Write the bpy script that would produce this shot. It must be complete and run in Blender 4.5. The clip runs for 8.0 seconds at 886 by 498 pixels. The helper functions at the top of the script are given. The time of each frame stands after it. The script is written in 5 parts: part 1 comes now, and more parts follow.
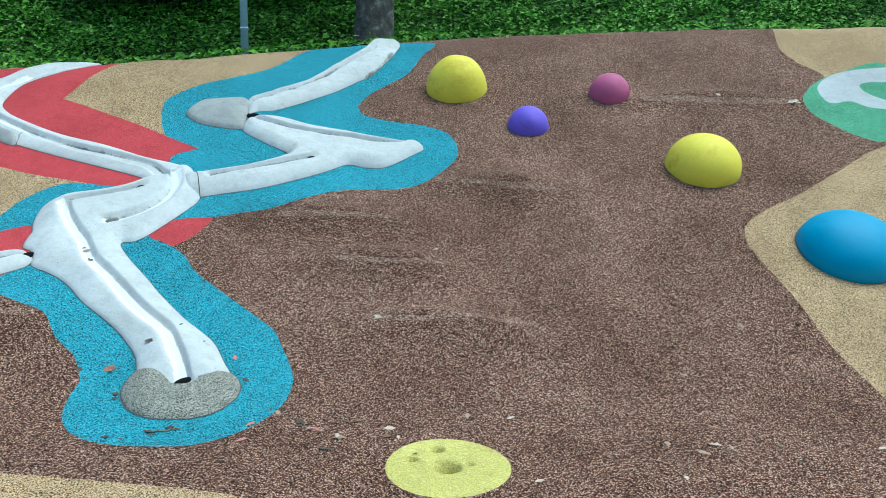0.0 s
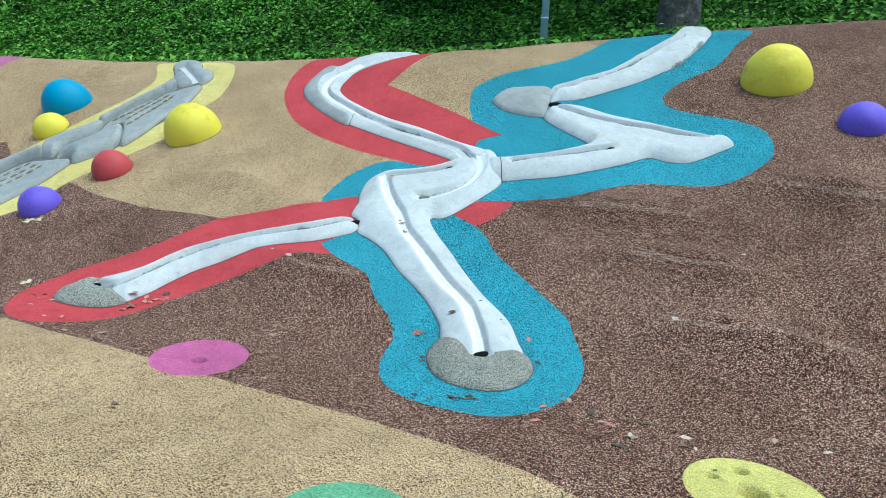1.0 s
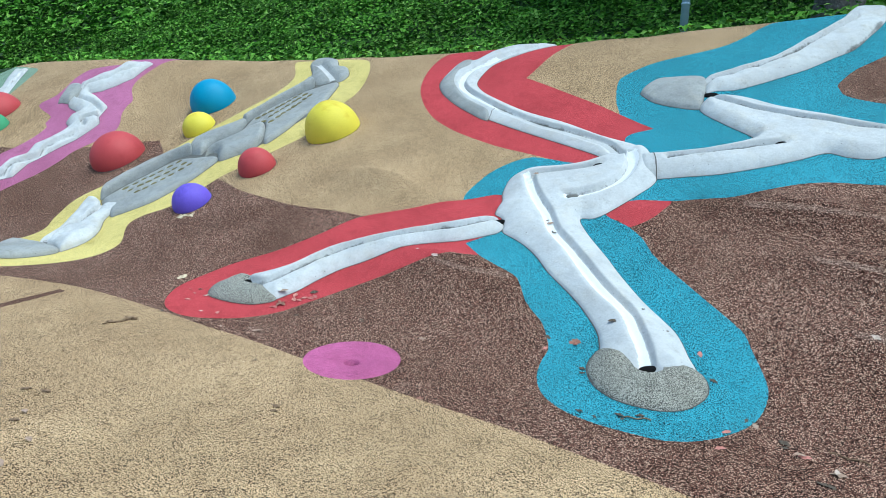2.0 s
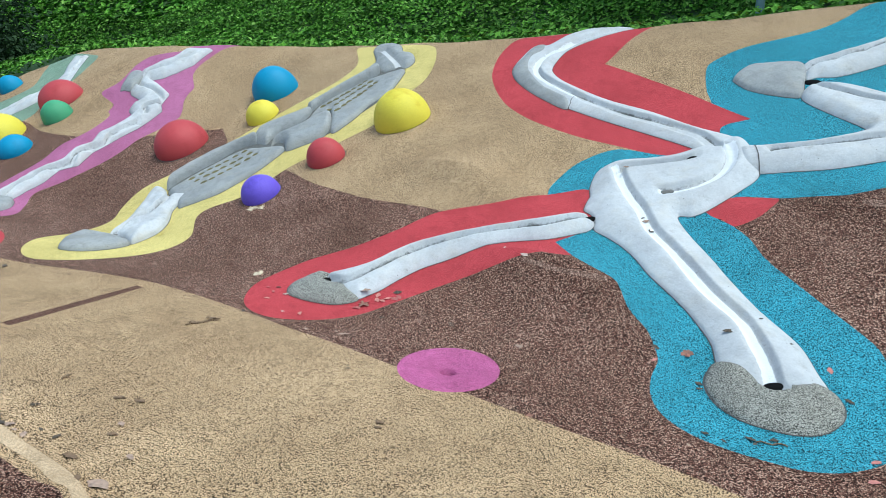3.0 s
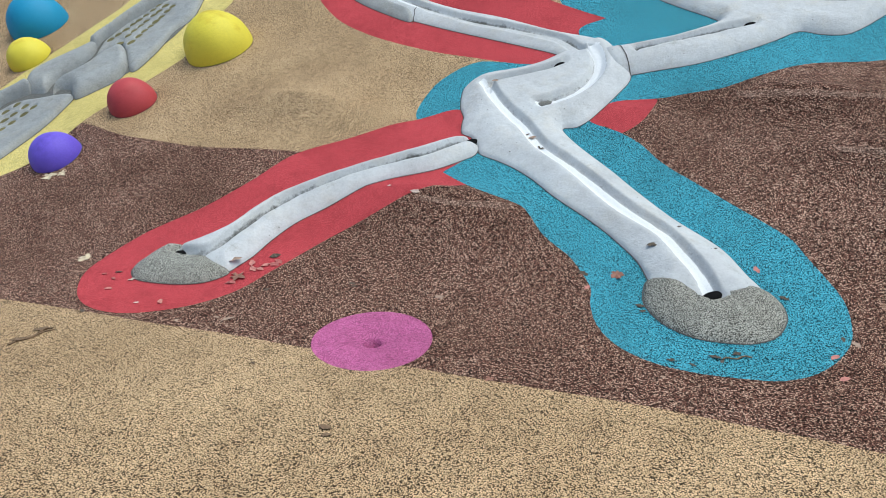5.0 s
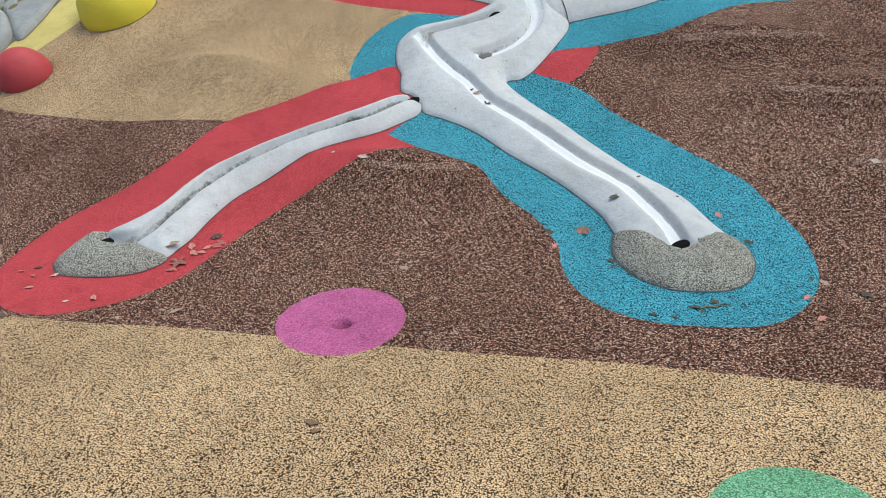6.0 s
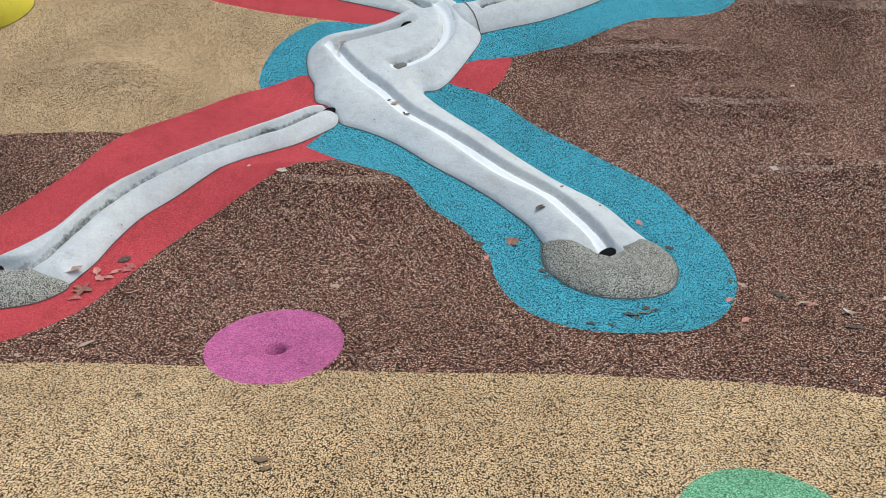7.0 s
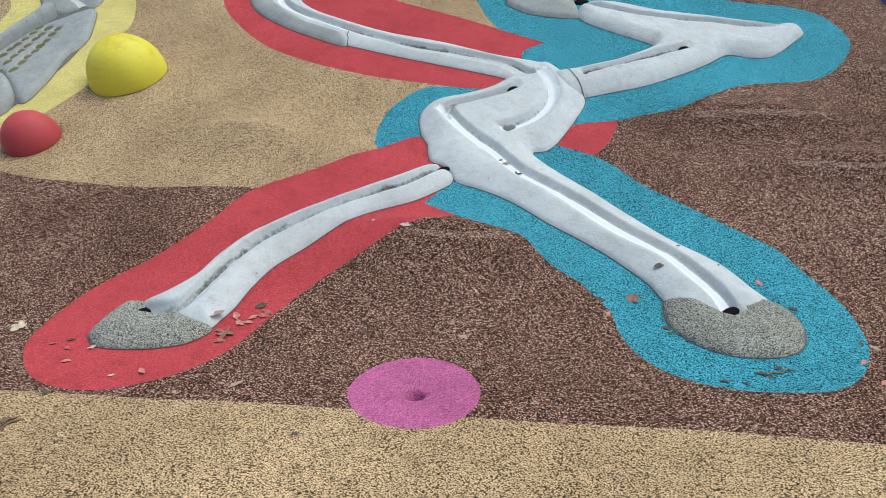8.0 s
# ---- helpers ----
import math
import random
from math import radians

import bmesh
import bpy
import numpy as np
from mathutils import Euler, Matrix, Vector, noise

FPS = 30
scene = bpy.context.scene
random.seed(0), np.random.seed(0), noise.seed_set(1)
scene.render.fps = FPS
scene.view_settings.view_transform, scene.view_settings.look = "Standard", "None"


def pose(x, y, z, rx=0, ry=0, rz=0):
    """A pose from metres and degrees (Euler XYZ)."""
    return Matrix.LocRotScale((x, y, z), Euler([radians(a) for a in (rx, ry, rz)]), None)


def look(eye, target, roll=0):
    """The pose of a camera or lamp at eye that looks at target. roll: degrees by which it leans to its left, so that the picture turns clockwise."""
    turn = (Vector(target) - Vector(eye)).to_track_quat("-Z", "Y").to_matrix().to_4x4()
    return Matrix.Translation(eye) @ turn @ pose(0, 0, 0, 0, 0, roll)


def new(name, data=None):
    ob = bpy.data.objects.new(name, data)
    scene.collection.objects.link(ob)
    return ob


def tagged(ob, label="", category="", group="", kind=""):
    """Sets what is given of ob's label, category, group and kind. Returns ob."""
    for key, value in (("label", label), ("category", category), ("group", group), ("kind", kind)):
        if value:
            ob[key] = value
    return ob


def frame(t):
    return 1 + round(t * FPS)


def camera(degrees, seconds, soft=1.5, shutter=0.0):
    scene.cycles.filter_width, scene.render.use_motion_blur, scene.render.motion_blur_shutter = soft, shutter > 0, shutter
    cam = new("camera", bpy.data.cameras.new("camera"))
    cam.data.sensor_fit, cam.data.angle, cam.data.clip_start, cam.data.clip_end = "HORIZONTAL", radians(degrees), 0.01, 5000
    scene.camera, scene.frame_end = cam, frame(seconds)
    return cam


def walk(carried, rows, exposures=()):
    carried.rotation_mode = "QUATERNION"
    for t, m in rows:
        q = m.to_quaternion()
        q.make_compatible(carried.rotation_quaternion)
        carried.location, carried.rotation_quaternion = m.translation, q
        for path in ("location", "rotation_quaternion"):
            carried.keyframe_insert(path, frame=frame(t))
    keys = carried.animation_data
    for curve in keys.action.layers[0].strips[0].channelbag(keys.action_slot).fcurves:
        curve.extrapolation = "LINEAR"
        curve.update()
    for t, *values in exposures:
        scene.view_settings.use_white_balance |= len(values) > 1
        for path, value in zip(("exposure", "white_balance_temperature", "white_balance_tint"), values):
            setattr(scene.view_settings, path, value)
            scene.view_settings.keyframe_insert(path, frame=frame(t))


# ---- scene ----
cam = camera(64.8, 8.0, 0.8, 0.06)
PATH = [
    (0, (0.423, 0.289, 1.454), (0.243, 2.260, 1.165), 0.56),
    (0.2, (0.374, 0.227, 1.463), (0.038, 2.177, 1.174), 1.04),
    (0.5, (0.293, 0.229, 1.462), (-0.291, 2.117, 1.158), 2.00),
    (0.7, (0.262, 0.227, 1.444), (-0.465, 2.062, 1.122), 2.39),
    (1, (0.186, 0.234, 1.450), (-0.700, 1.995, 1.110), 2.98),
    (1.2, (0.114, 0.265, 1.443), (-0.866, 1.978, 1.117), 3.01),
    (1.5, (-0.013, 0.298, 1.443), (-1.089, 1.946, 1.093), 2.11),
    (1.7, (-0.078, 0.297, 1.435), (-1.206, 1.908, 1.072), 2.70),
    (2.8, (-0.562, 0.297, 1.489), (-1.749, 1.858, 1.094), 1.17),
    (3, (-0.653, 0.297, 1.487), (-1.879, 1.820, 1.067), 2.17),
    (3.2, (-0.758, 0.316, 1.478), (-2.026, 1.798, 1.031), 3.23),
    (3.5, (-0.913, 0.395, 1.459), (-2.221, 1.834, 0.992), 2.37),
    (3.7, (-1.000, 0.437, 1.468), (-2.314, 1.877, 1.023), 2.22),
    (4, (-1.088, 0.480, 1.474), (-2.335, 1.965, 0.985), 2.63),
    (4.2, (-1.155, 0.504, 1.462), (-2.335, 2.039, 0.959), 2.44),
    (4.5, (-1.247, 0.530, 1.455), (-2.295, 2.151, 0.932), 1.80),
    (4.7, (-1.325, 0.505, 1.454), (-2.222, 2.200, 0.888), 0.71),
    (5, (-1.454, 0.533, 1.450), (-2.172, 2.292, 0.824), -1.71),
    (5.2, (-1.503, 0.532, 1.453), (-2.154, 2.309, 0.806), -1.32),
    (6.3, (-1.846, 0.690, 1.436), (-2.264, 2.487, 0.665), -3.86),
    (6.5, (-1.880, 0.706, 1.452), (-2.258, 2.511, 0.678), -3.35),
    (6.7, (-1.913, 0.711, 1.441), (-2.220, 2.533, 0.674), -2.49),
    (7, (-1.988, 0.694, 1.455), (-2.147, 2.544, 0.711), -1.56),
    (7.2, (-2.057, 0.670, 1.451), (-2.175, 2.530, 0.727), -1.64),
    (7.5, (-2.142, 0.637, 1.459), (-2.272, 2.510, 0.771), -2.14),
    (7.7, (-2.213, 0.605, 1.465), (-2.380, 2.492, 0.824), -2.08),
    (8, (-2.348, 0.538, 1.466), (-2.654, 2.429, 0.891), -1.62),
]
EXPOSURES = [(0.0, 0.62, 5280, -15), (1.5, 0.59, 5300, -10), (3.5, 0.47, 5570, -4), (4.5, 0.38, 5770, -2), (6.5, 0.3, 6060, 0), (8.0, 0.33, 5900, -3)]
walk(cam, [(t, look(eye, target, roll)) for t, eye, target, roll in PATH], EXPOSURES)

# ---- light: an overcast sky with a weak, wide sun ----
SUN_HEIGHT, SUN_TURN = radians(69), radians(84)
world = bpy.data.worlds.new("overcast_sky")
scene.world = world
world.use_nodes = True
sky = world.node_tree.nodes.new("ShaderNodeTexSky")
sky.sky_type, sky.sun_disc = "NISHITA", False
sky.sun_elevation, sky.sun_rotation = SUN_HEIGHT, SUN_TURN
sky.air_density, sky.dust_density, sky.ozone_density = 1.0, 4.0, 1.0
world.node_tree.links.new(sky.outputs[0], world.node_tree.nodes["Background"].inputs[0])
world.node_tree.nodes["Background"].inputs[1].default_value = 0.15
sun = new("sun", bpy.data.lights.new("sun", "SUN"))
sun.data.energy, sun.data.angle, sun.data.color = 1.1, radians(35), (1.0, 0.93, 0.84)
sun.matrix_world = look((0, 0, 20), (-20 * math.sin(SUN_TURN) / math.tan(SUN_HEIGHT), -20 * math.cos(SUN_TURN) / math.tan(SUN_HEIGHT), 0))


# ---- materials ----
class Mat:
    """A node material under construction."""

    def __init__(self, name, rough=0.8):
        self.m = bpy.data.materials.new(name)
        self.m.use_nodes = True
        self.t = self.m.node_tree
        self.b = self.t.nodes["Principled BSDF"]
        self.b.inputs["Roughness"].default_value = rough
        self.pos = self.add("ShaderNodeNewGeometry").outputs["Position"]

    def add(self, kind, **sets):
        n = self.t.nodes.new(kind)
        for k, v in sets.items():
            if k in n.inputs:
                self.put(n.inputs[k], v)
        return n

    def put(self, socket, v):
        if isinstance(v, bpy.types.NodeSocket):
            self.t.links.new(v, socket)
        else:
            socket.default_value = v

    def noise(self, scale, detail=4.0, rough=0.6, at=None, out="Fac"):
        return self.add("ShaderNodeTexNoise", Vector=at or self.pos, Scale=scale, Detail=detail, Roughness=rough).outputs[out]

    def voronoi(self, scale, out="Color", at=None, feature="F1"):
        n = self.add("ShaderNodeTexVoronoi", Vector=at or self.pos, Scale=scale)
        n.feature = feature
        return n.outputs[out]

    def math(self, op, a, b=0.0):
        n = self.add("ShaderNodeMath")
        n.operation = op
        self.put(n.inputs[0], a)
        self.put(n.inputs[1], b)
        return n.outputs[0]

    def ramp(self, fac, stops, flat=False):
        n = self.add("ShaderNodeValToRGB", Fac=fac)
        e = n.color_ramp.elements
        n.color_ramp.interpolation = "CONSTANT" if flat else "LINEAR"
        while len(e) < len(stops):
            e.new(0.5)
        for el, (p, c) in zip(e, stops):
            el.position, el.color = p, (*c, 1) if len(c) == 3 else c
        return n.outputs[0]

    def mix(self, fac, a, b, how="MIX"):
        n = self.t.nodes.new("ShaderNodeMix")
        n.data_type, n.blend_type = "RGBA", how
        for i, v in ((0, fac), (6, a), (7, b)):
            if isinstance(v, tuple) and len(v) == 3:
                v = (*v, 1)
            self.put(n.inputs[i], v)
        return n.outputs[2]

    def red(self, colour):
        return self.add("ShaderNodeSeparateColor", Color=colour).outputs[0]

    def bump(self, height, strength, distance):
        self.put(self.b.inputs["Normal"], self.add("ShaderNodeBump", Height=height, Strength=strength, Distance=distance).outputs[0])

    def done(self, colour, rough=None):
        self.put(self.b.inputs["Base Color"], colour if not isinstance(colour, tuple) else (*colour, 1))
        if rough is not None:
            self.put(self.b.inputs["Roughness"], rough)
        return self.m


def grey(v):
    return (v, v, v)


def rubber(name, main, dark, light, p_dark, p_light, stain=0.25, grain=190, gap=0.16, patchy=1.0):
    """Poured granulate: bonded crumbs in a few colours, worn and stained in patches."""
    k = Mat(name, 0.9)
    k.b.inputs["Specular IOR Level"].default_value = 0.06
    warp = k.add("ShaderNodeVectorMath")
    warp.operation = "MULTIPLY_ADD"
    k.put(warp.inputs[0], k.noise(grain * 0.55, 1.0, 0.5, out="Color"))
    warp.inputs[1].default_value = (0.006, 0.006, 0.006)
    k.put(warp.inputs[2], k.pos)
    at = warp.outputs[0]
    cell = k.red(k.voronoi(grain, at=at))
    mid = tuple(0.82 * c for c in main)
    grains = k.ramp(cell, [(0.0, dark), (p_dark, mid), (p_dark + (1 - p_dark - p_light) * 0.5, main), (1 - p_light, light)], True)
    patch = k.ramp(k.noise(1.3 * patchy, 6.0, 0.62), [(0.32, (1 - stain, 1 - 1.1 * stain, 1 - 1.18 * stain)), (0.66, grey(1.06))])
    spots = k.ramp(k.noise(9.0, 4.0, 0.7), [(0.36, grey(0.88)), (0.5, grey(1.0))])
    colour = k.mix(1.0, k.mix(1.0, grains, patch, "MULTIPLY"), spots, "MULTIPLY")
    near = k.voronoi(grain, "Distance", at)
    # Hollows between crumbs: their shade is multiplied into the colour, down to gap.
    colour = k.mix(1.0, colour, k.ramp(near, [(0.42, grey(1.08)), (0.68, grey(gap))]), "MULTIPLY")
    k.bump(near, -0.7, 0.005)
    return k.done(colour)


def concrete(name, main, dark, stain=0.35, bump=0.5, paint=None):
    """Hand-trowelled concrete: cloudy tone, speckle, pores and rain stains.
    The slabs carry two fields along their troughs: where paint lies, and where silt and painted shade darken them."""
    k = Mat(name, 0.8)
    big = k.ramp(k.noise(2.2, 7.0, 0.65), [(0.34, dark), (0.6, main)])
    mid = k.ramp(k.noise(11.0, 8.0, 0.72), [(0.34, grey(1 - 0.8 * stain)), (0.52, grey(1.0))])
    fine = k.ramp(k.noise(70.0, 6.0, 0.75), [(0.32, grey(1 - stain)), (0.58, grey(1.0))])
    pore = k.ramp(k.voronoi(55.0, "Distance"), [(0.04, grey(0.55)), (0.1, grey(1.0))])
    warm = k.ramp(k.noise(4.5, 5.0, 0.7), [(0.5, (1.0, 1.0, 1.0)), (0.75, (1.0, 0.955, 0.88))])
    colour = k.mix(1.0, k.mix(1.0, k.mix(1.0, k.mix(1.0, big, mid, "MULTIPLY"), fine, "MULTIPLY"), pore, "MULTIPLY"), warm, "MULTIPLY")
    fleck = k.ramp(k.voronoi(13.0, "Distance"), [(0.035, grey(0.35)), (0.06, grey(1.0))])
    streak = k.ramp(k.noise(6.0, 8.0, 0.8), [(0.3, (0.74, 0.72, 0.68)), (0.42, grey(1.0))])
    colour = k.mix(1.0, k.mix(1.0, colour, fleck, "MULTIPLY"), streak, "MULTIPLY")
    rag = k.math("ADD", k.math("MULTIPLY", k.noise(38.0, 5.0, 0.65), 0.75), k.math("MULTIPLY", k.noise(7.0, 4.0, 0.6), 0.75))
    rag = k.math("SUBTRACT", rag, 0.75)
    if paint:
        field = k.add("ShaderNodeAttribute")
        field.attribute_name = "paint"
        chip = k.ramp(k.noise(120.0, 3.0, 0.6), [(0.3, grey(0.86)), (0.45, grey(1.0))])
        on = k.ramp(k.math("ADD", field.outputs["Fac"], k.math("MULTIPLY", rag, 1.3)), [(0.47, grey(0.0)), (0.53, grey(1.0))])
        colour = k.mix(k.red(on), colour, k.mix(1.0, paint, chip, "MULTIPLY"))
    field = k.add("ShaderNodeAttribute")
    field.attribute_name = "silt_and_shade"
    # Dark band at the wall's foot: washed-in silt plus the trough's painted shade.
    on = k.ramp(k.math("ADD", field.outputs["Fac"], k.math("MULTIPLY", rag, 1.5)), [(0.36, grey(0.0)), (0.62, grey(0.55)), (0.85, grey(1.0))])
    mud_shade = k.ramp(k.noise(90.0, 5.0, 0.7), [(0.3, (0.05, 0.048, 0.042)), (0.7, (0.16, 0.155, 0.138))])
    colour = k.mix(k.red(on), colour, mud_shade)
    k.bump(k.math("ADD", k.noise(140.0, 5.0, 0.7), k.math("MULTIPLY", k.noise(18.0, 5.0, 0.65), 2.5)), bump, 0.008)
    return k.done(colour)


def coated(name, main, dirt):
    """A painted rubber dome: smooth skin with a faint crumb and dirt."""
    k = Mat(name, 0.6)
    k.b.inputs["Specular IOR Level"].default_value = 0.35
    patch = k.ramp(k.noise(5.0, 7.0, 0.65), [(0.26, dirt), (0.46, main)])
    crumb = k.ramp(k.red(k.voronoi(190.0)), [(0.0, grey(0.86)), (1.0, grey(1.0))])
    k.bump(k.math("ADD", k.noise(170.0, 3.0, 0.6), k.noise(25.0, 3.0)), 0.35, 0.003)
    return k.done(k.mix(1.0, patch, crumb, "MULTIPLY"))


def leafy(name, stops, rough=0.65):
    k = Mat(name, rough)
    tone = k.ramp(k.add("ShaderNodeNewGeometry").outputs["Random Per Island"], stops)
    patch = k.ramp(k.noise(0.6, 4.0, 0.6), [(0.35, grey(0.6)), (0.65, grey(1.0))])
    k.b.inputs["Specular IOR Level"].default_value = 0.12
    return k.done(k.mix(1.0, tone, patch, "MULTIPLY"))


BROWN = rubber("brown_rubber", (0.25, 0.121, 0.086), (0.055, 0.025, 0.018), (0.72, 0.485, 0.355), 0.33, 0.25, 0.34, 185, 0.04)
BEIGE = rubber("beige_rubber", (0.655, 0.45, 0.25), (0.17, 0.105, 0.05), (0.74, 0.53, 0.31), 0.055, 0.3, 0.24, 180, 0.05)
PALE = rubber("pale_beige_rubber", (0.62, 0.455, 0.28), (0.52, 0.36, 0.2), (0.66, 0.49, 0.31), 0.12, 0.3, 0.15, 195, 0.7)
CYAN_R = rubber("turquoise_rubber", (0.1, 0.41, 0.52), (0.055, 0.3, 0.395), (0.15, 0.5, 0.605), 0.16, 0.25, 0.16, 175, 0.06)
RED_R = rubber("red_rubber", (0.53, 0.074, 0.085), (0.47, 0.058, 0.067), (0.56, 0.09, 0.1), 0.2, 0.2, 0.18, 195, 0.62)
YELLOW_R = rubber("yellow_rubber", (0.72, 0.60, 0.21), (0.64, 0.52, 0.16), (0.75, 0.63, 0.24), 0.18, 0.3, 0.18, 195, 0.65)
MAGENTA_R = rubber("magenta_rubber", (0.47, 0.165, 0.305), (0.43, 0.145, 0.27), (0.5, 0.19, 0.335), 0.2, 0.2, 0.18, 195, 0.65)
GREEN_R = rubber("green_rubber", (0.16, 0.42, 0.25), (0.09, 0.3, 0.16), (0.24, 0.5, 0.32), 0.2, 0.2, 0.2, 195, 0.45)
SAGE_R = rubber("sage_green_rubber", (0.3, 0.42, 0.3), (0.2, 0.3, 0.2), (0.38, 0.5, 0.38), 0.2, 0.2, 0.2, 195, 0.5)
PINK_R = rubber("pink_purple_rubber", (0.57, 0.15, 0.33), (0.48, 0.11, 0.27), (0.62, 0.19, 0.38), 0.16, 0.2, 0.18, 195, 0.5)
LEMON_R = rubber("lemon_rubber", (0.69, 0.62, 0.19), (0.6, 0.53, 0.14), (0.73, 0.66, 0.24), 0.2, 0.2, 0.2, 195, 0.6)
MINT_R = rubber("mint_green_rubber", (0.21, 0.46, 0.26), (0.14, 0.34, 0.18), (0.28, 0.53, 0.32), 0.2, 0.2, 0.2, 195, 0.4)
WHITE_C = concrete("white_concrete", (0.59, 0.595, 0.59), (0.49, 0.49, 0.485), 0.13, 0.4, (0.73, 0.735, 0.735))
GREY_C = concrete("grey_concrete", (0.37, 0.375, 0.36), (0.29, 0.295, 0.285), 0.2, 0.4)
CAP_C = rubber("pebbled_grey_granulate", (0.44, 0.43, 0.37), (0.26, 0.25, 0.21), (0.53, 0.515, 0.45), 0.15, 0.3, 0.2, 190, 0.12)
# Olive of the hollows, darkened to paint the shade inside them.
STUD_C = concrete("olive_hollow_shade", (0.2, 0.17, 0.055), (0.11, 0.095, 0.03), 0.3, 0.5)
# Near-black colour that stands in for the shade inside drain holes.
hole = Mat("hole_shade", 1.0)
hole.b.inputs["Specular IOR Level"].default_value = 0.0
DARK = hole.done(grey(0.012))


# One tone for silt at trough ends and for painted shade in recesses.
def silt_shade_material():
    k = Mat("dark_silt_and_shade", 0.7)
    return k.done(k.ramp(k.noise(90.0, 5.0, 0.7), [(0.3, (0.05, 0.048, 0.042)), (0.7, (0.19, 0.185, 0.165))]))


SILT_SHADE = silt_shade_material()
# For dark joints between segments and for painted contact shade round slabs and domes.
JOINT_SHADE = Mat("dark_joint_and_shade", 0.9).done((0.09, 0.08, 0.072))
DOME = {
    "yellow": coated("yellow_dome", (0.78, 0.66, 0.06), (0.62, 0.44, 0.02)),
    "pink": coated("pink_dome", (0.46, 0.10, 0.22), (0.34, 0.06, 0.14)),
    "purple": coated("purple_dome", (0.16, 0.10, 0.62), (0.11, 0.07, 0.42)),
    "blue": coated("blue_dome", (0.03, 0.29, 0.5), (0.02, 0.24, 0.42)),
    "red": coated("red_dome", (0.48, 0.062, 0.068), (0.41, 0.045, 0.05)),
    "green": coated("green_dome", (0.1, 0.36, 0.17), (0.07, 0.27, 0.12)),
}
IVY = leafy("ground_cover_leaves", [(0.0, (0.035, 0.095, 0.01)), (0.5, (0.1, 0.25, 0.02)), (0.85, (0.17, 0.385, 0.038)), (1.0, (0.29, 0.48, 0.1))])
# Darker leaf tones that paint the shade under the trees.
SHADE_LEAF = leafy("shaded_shrub_leaves", [(0.0, (0.018, 0.036, 0.015)), (0.6, (0.038, 0.075, 0.027)), (1.0, (0.07, 0.12, 0.045))])


def soil_material():
    k = Mat("hillside_soil", 0.95)
    return k.done(k.ramp(k.noise(2.0, 7.0, 0.65), [(0.3, (0.02, 0.045, 0.012)), (0.7, (0.045, 0.1, 0.02))]))


def bark_material():
    k = Mat("grey_bark", 0.95)
    k.bump(k.noise(16.0, 6.0, 0.7), 1.0, 0.03)
    return k.done(k.ramp(k.noise(6.0, 7.0, 0.7), [(0.35, (0.04, 0.035, 0.028)), (0.55, (0.12, 0.11, 0.095)), (0.7, (0.34, 0.33, 0.29))]))


def metal_material():
    k = Mat("galvanised_steel", 0.45)
    k.b.inputs["Metallic"].default_value = 0.1
    return k.done(k.ramp(k.noise(8.0, 5.0), [(0.3, (0.5, 0.62, 0.74)), (0.7, (0.6, 0.72, 0.84))]))


SOIL, BARK, STEEL = soil_material(), bark_material(), metal_material()

# ---- the shape of the ground ----
FOLDS = [
    (0.41, 6.31, 0.5, 0.144, 0.14),
    (-0.9, 5.73, 0.5, 0.119, 0.14),
    (-0.37, 5.29, 0.5, 0.126, 0.14),
    (0.05, 4.77, 0.6, 0.144, 0.14),
    (2.5, 7.89, 0.9, 0.126, 0.14),
    (-4.41, 5.16, 0.6, 0.101, 0.14),
    (-2.95, 4.4, 0.6, 0.15, 0.27),
]
SWELLS = [(-2.75, 5.5, 0.85, -0.075), (-3.75, 5.35, 0.45, -0.05)]
DIMPLES = [
    (-2.92, 3.2, 0.03, 0.08), (-2.92, 3.2, 0.1, 0.016), (0.17, 3.41, 0.045, 0.11), (0.1, 3.59, 0.026, 0.07), (-0.01, 3.47, 0.022, 0.05), (0.27, 3.45, 0.014, 0.03),
]


def bend(x):
    return 1.6 * np.tanh((np.logaddexp(0, (x + 8) / 0.4) * 0.4 - 3.5) / 8)


def foot_line(x):
    """Where the bank begins, as a distance in y."""
    u = bend(x)
    return 3.579 + 0.337 * u + 0.918 * u**2 - 0.356 * u**3 - 1.0 / (1 + np.exp((x + 9.6) / 0.5))


def steepness(x):
    u = bend(x)
    return 0.5395 - 0.0761 * u + 0.1085 * u**2


def crest_height(x):
    return 2.17 + 0.85 / (1 + np.exp(-(x + 2.8) / 1.5)) - 0.175 * np.logaddexp(0, (-15.5 - x) / 0.5)


def crest_line(x):
    return foot_line(x) + crest_height(x) / steepness(x)


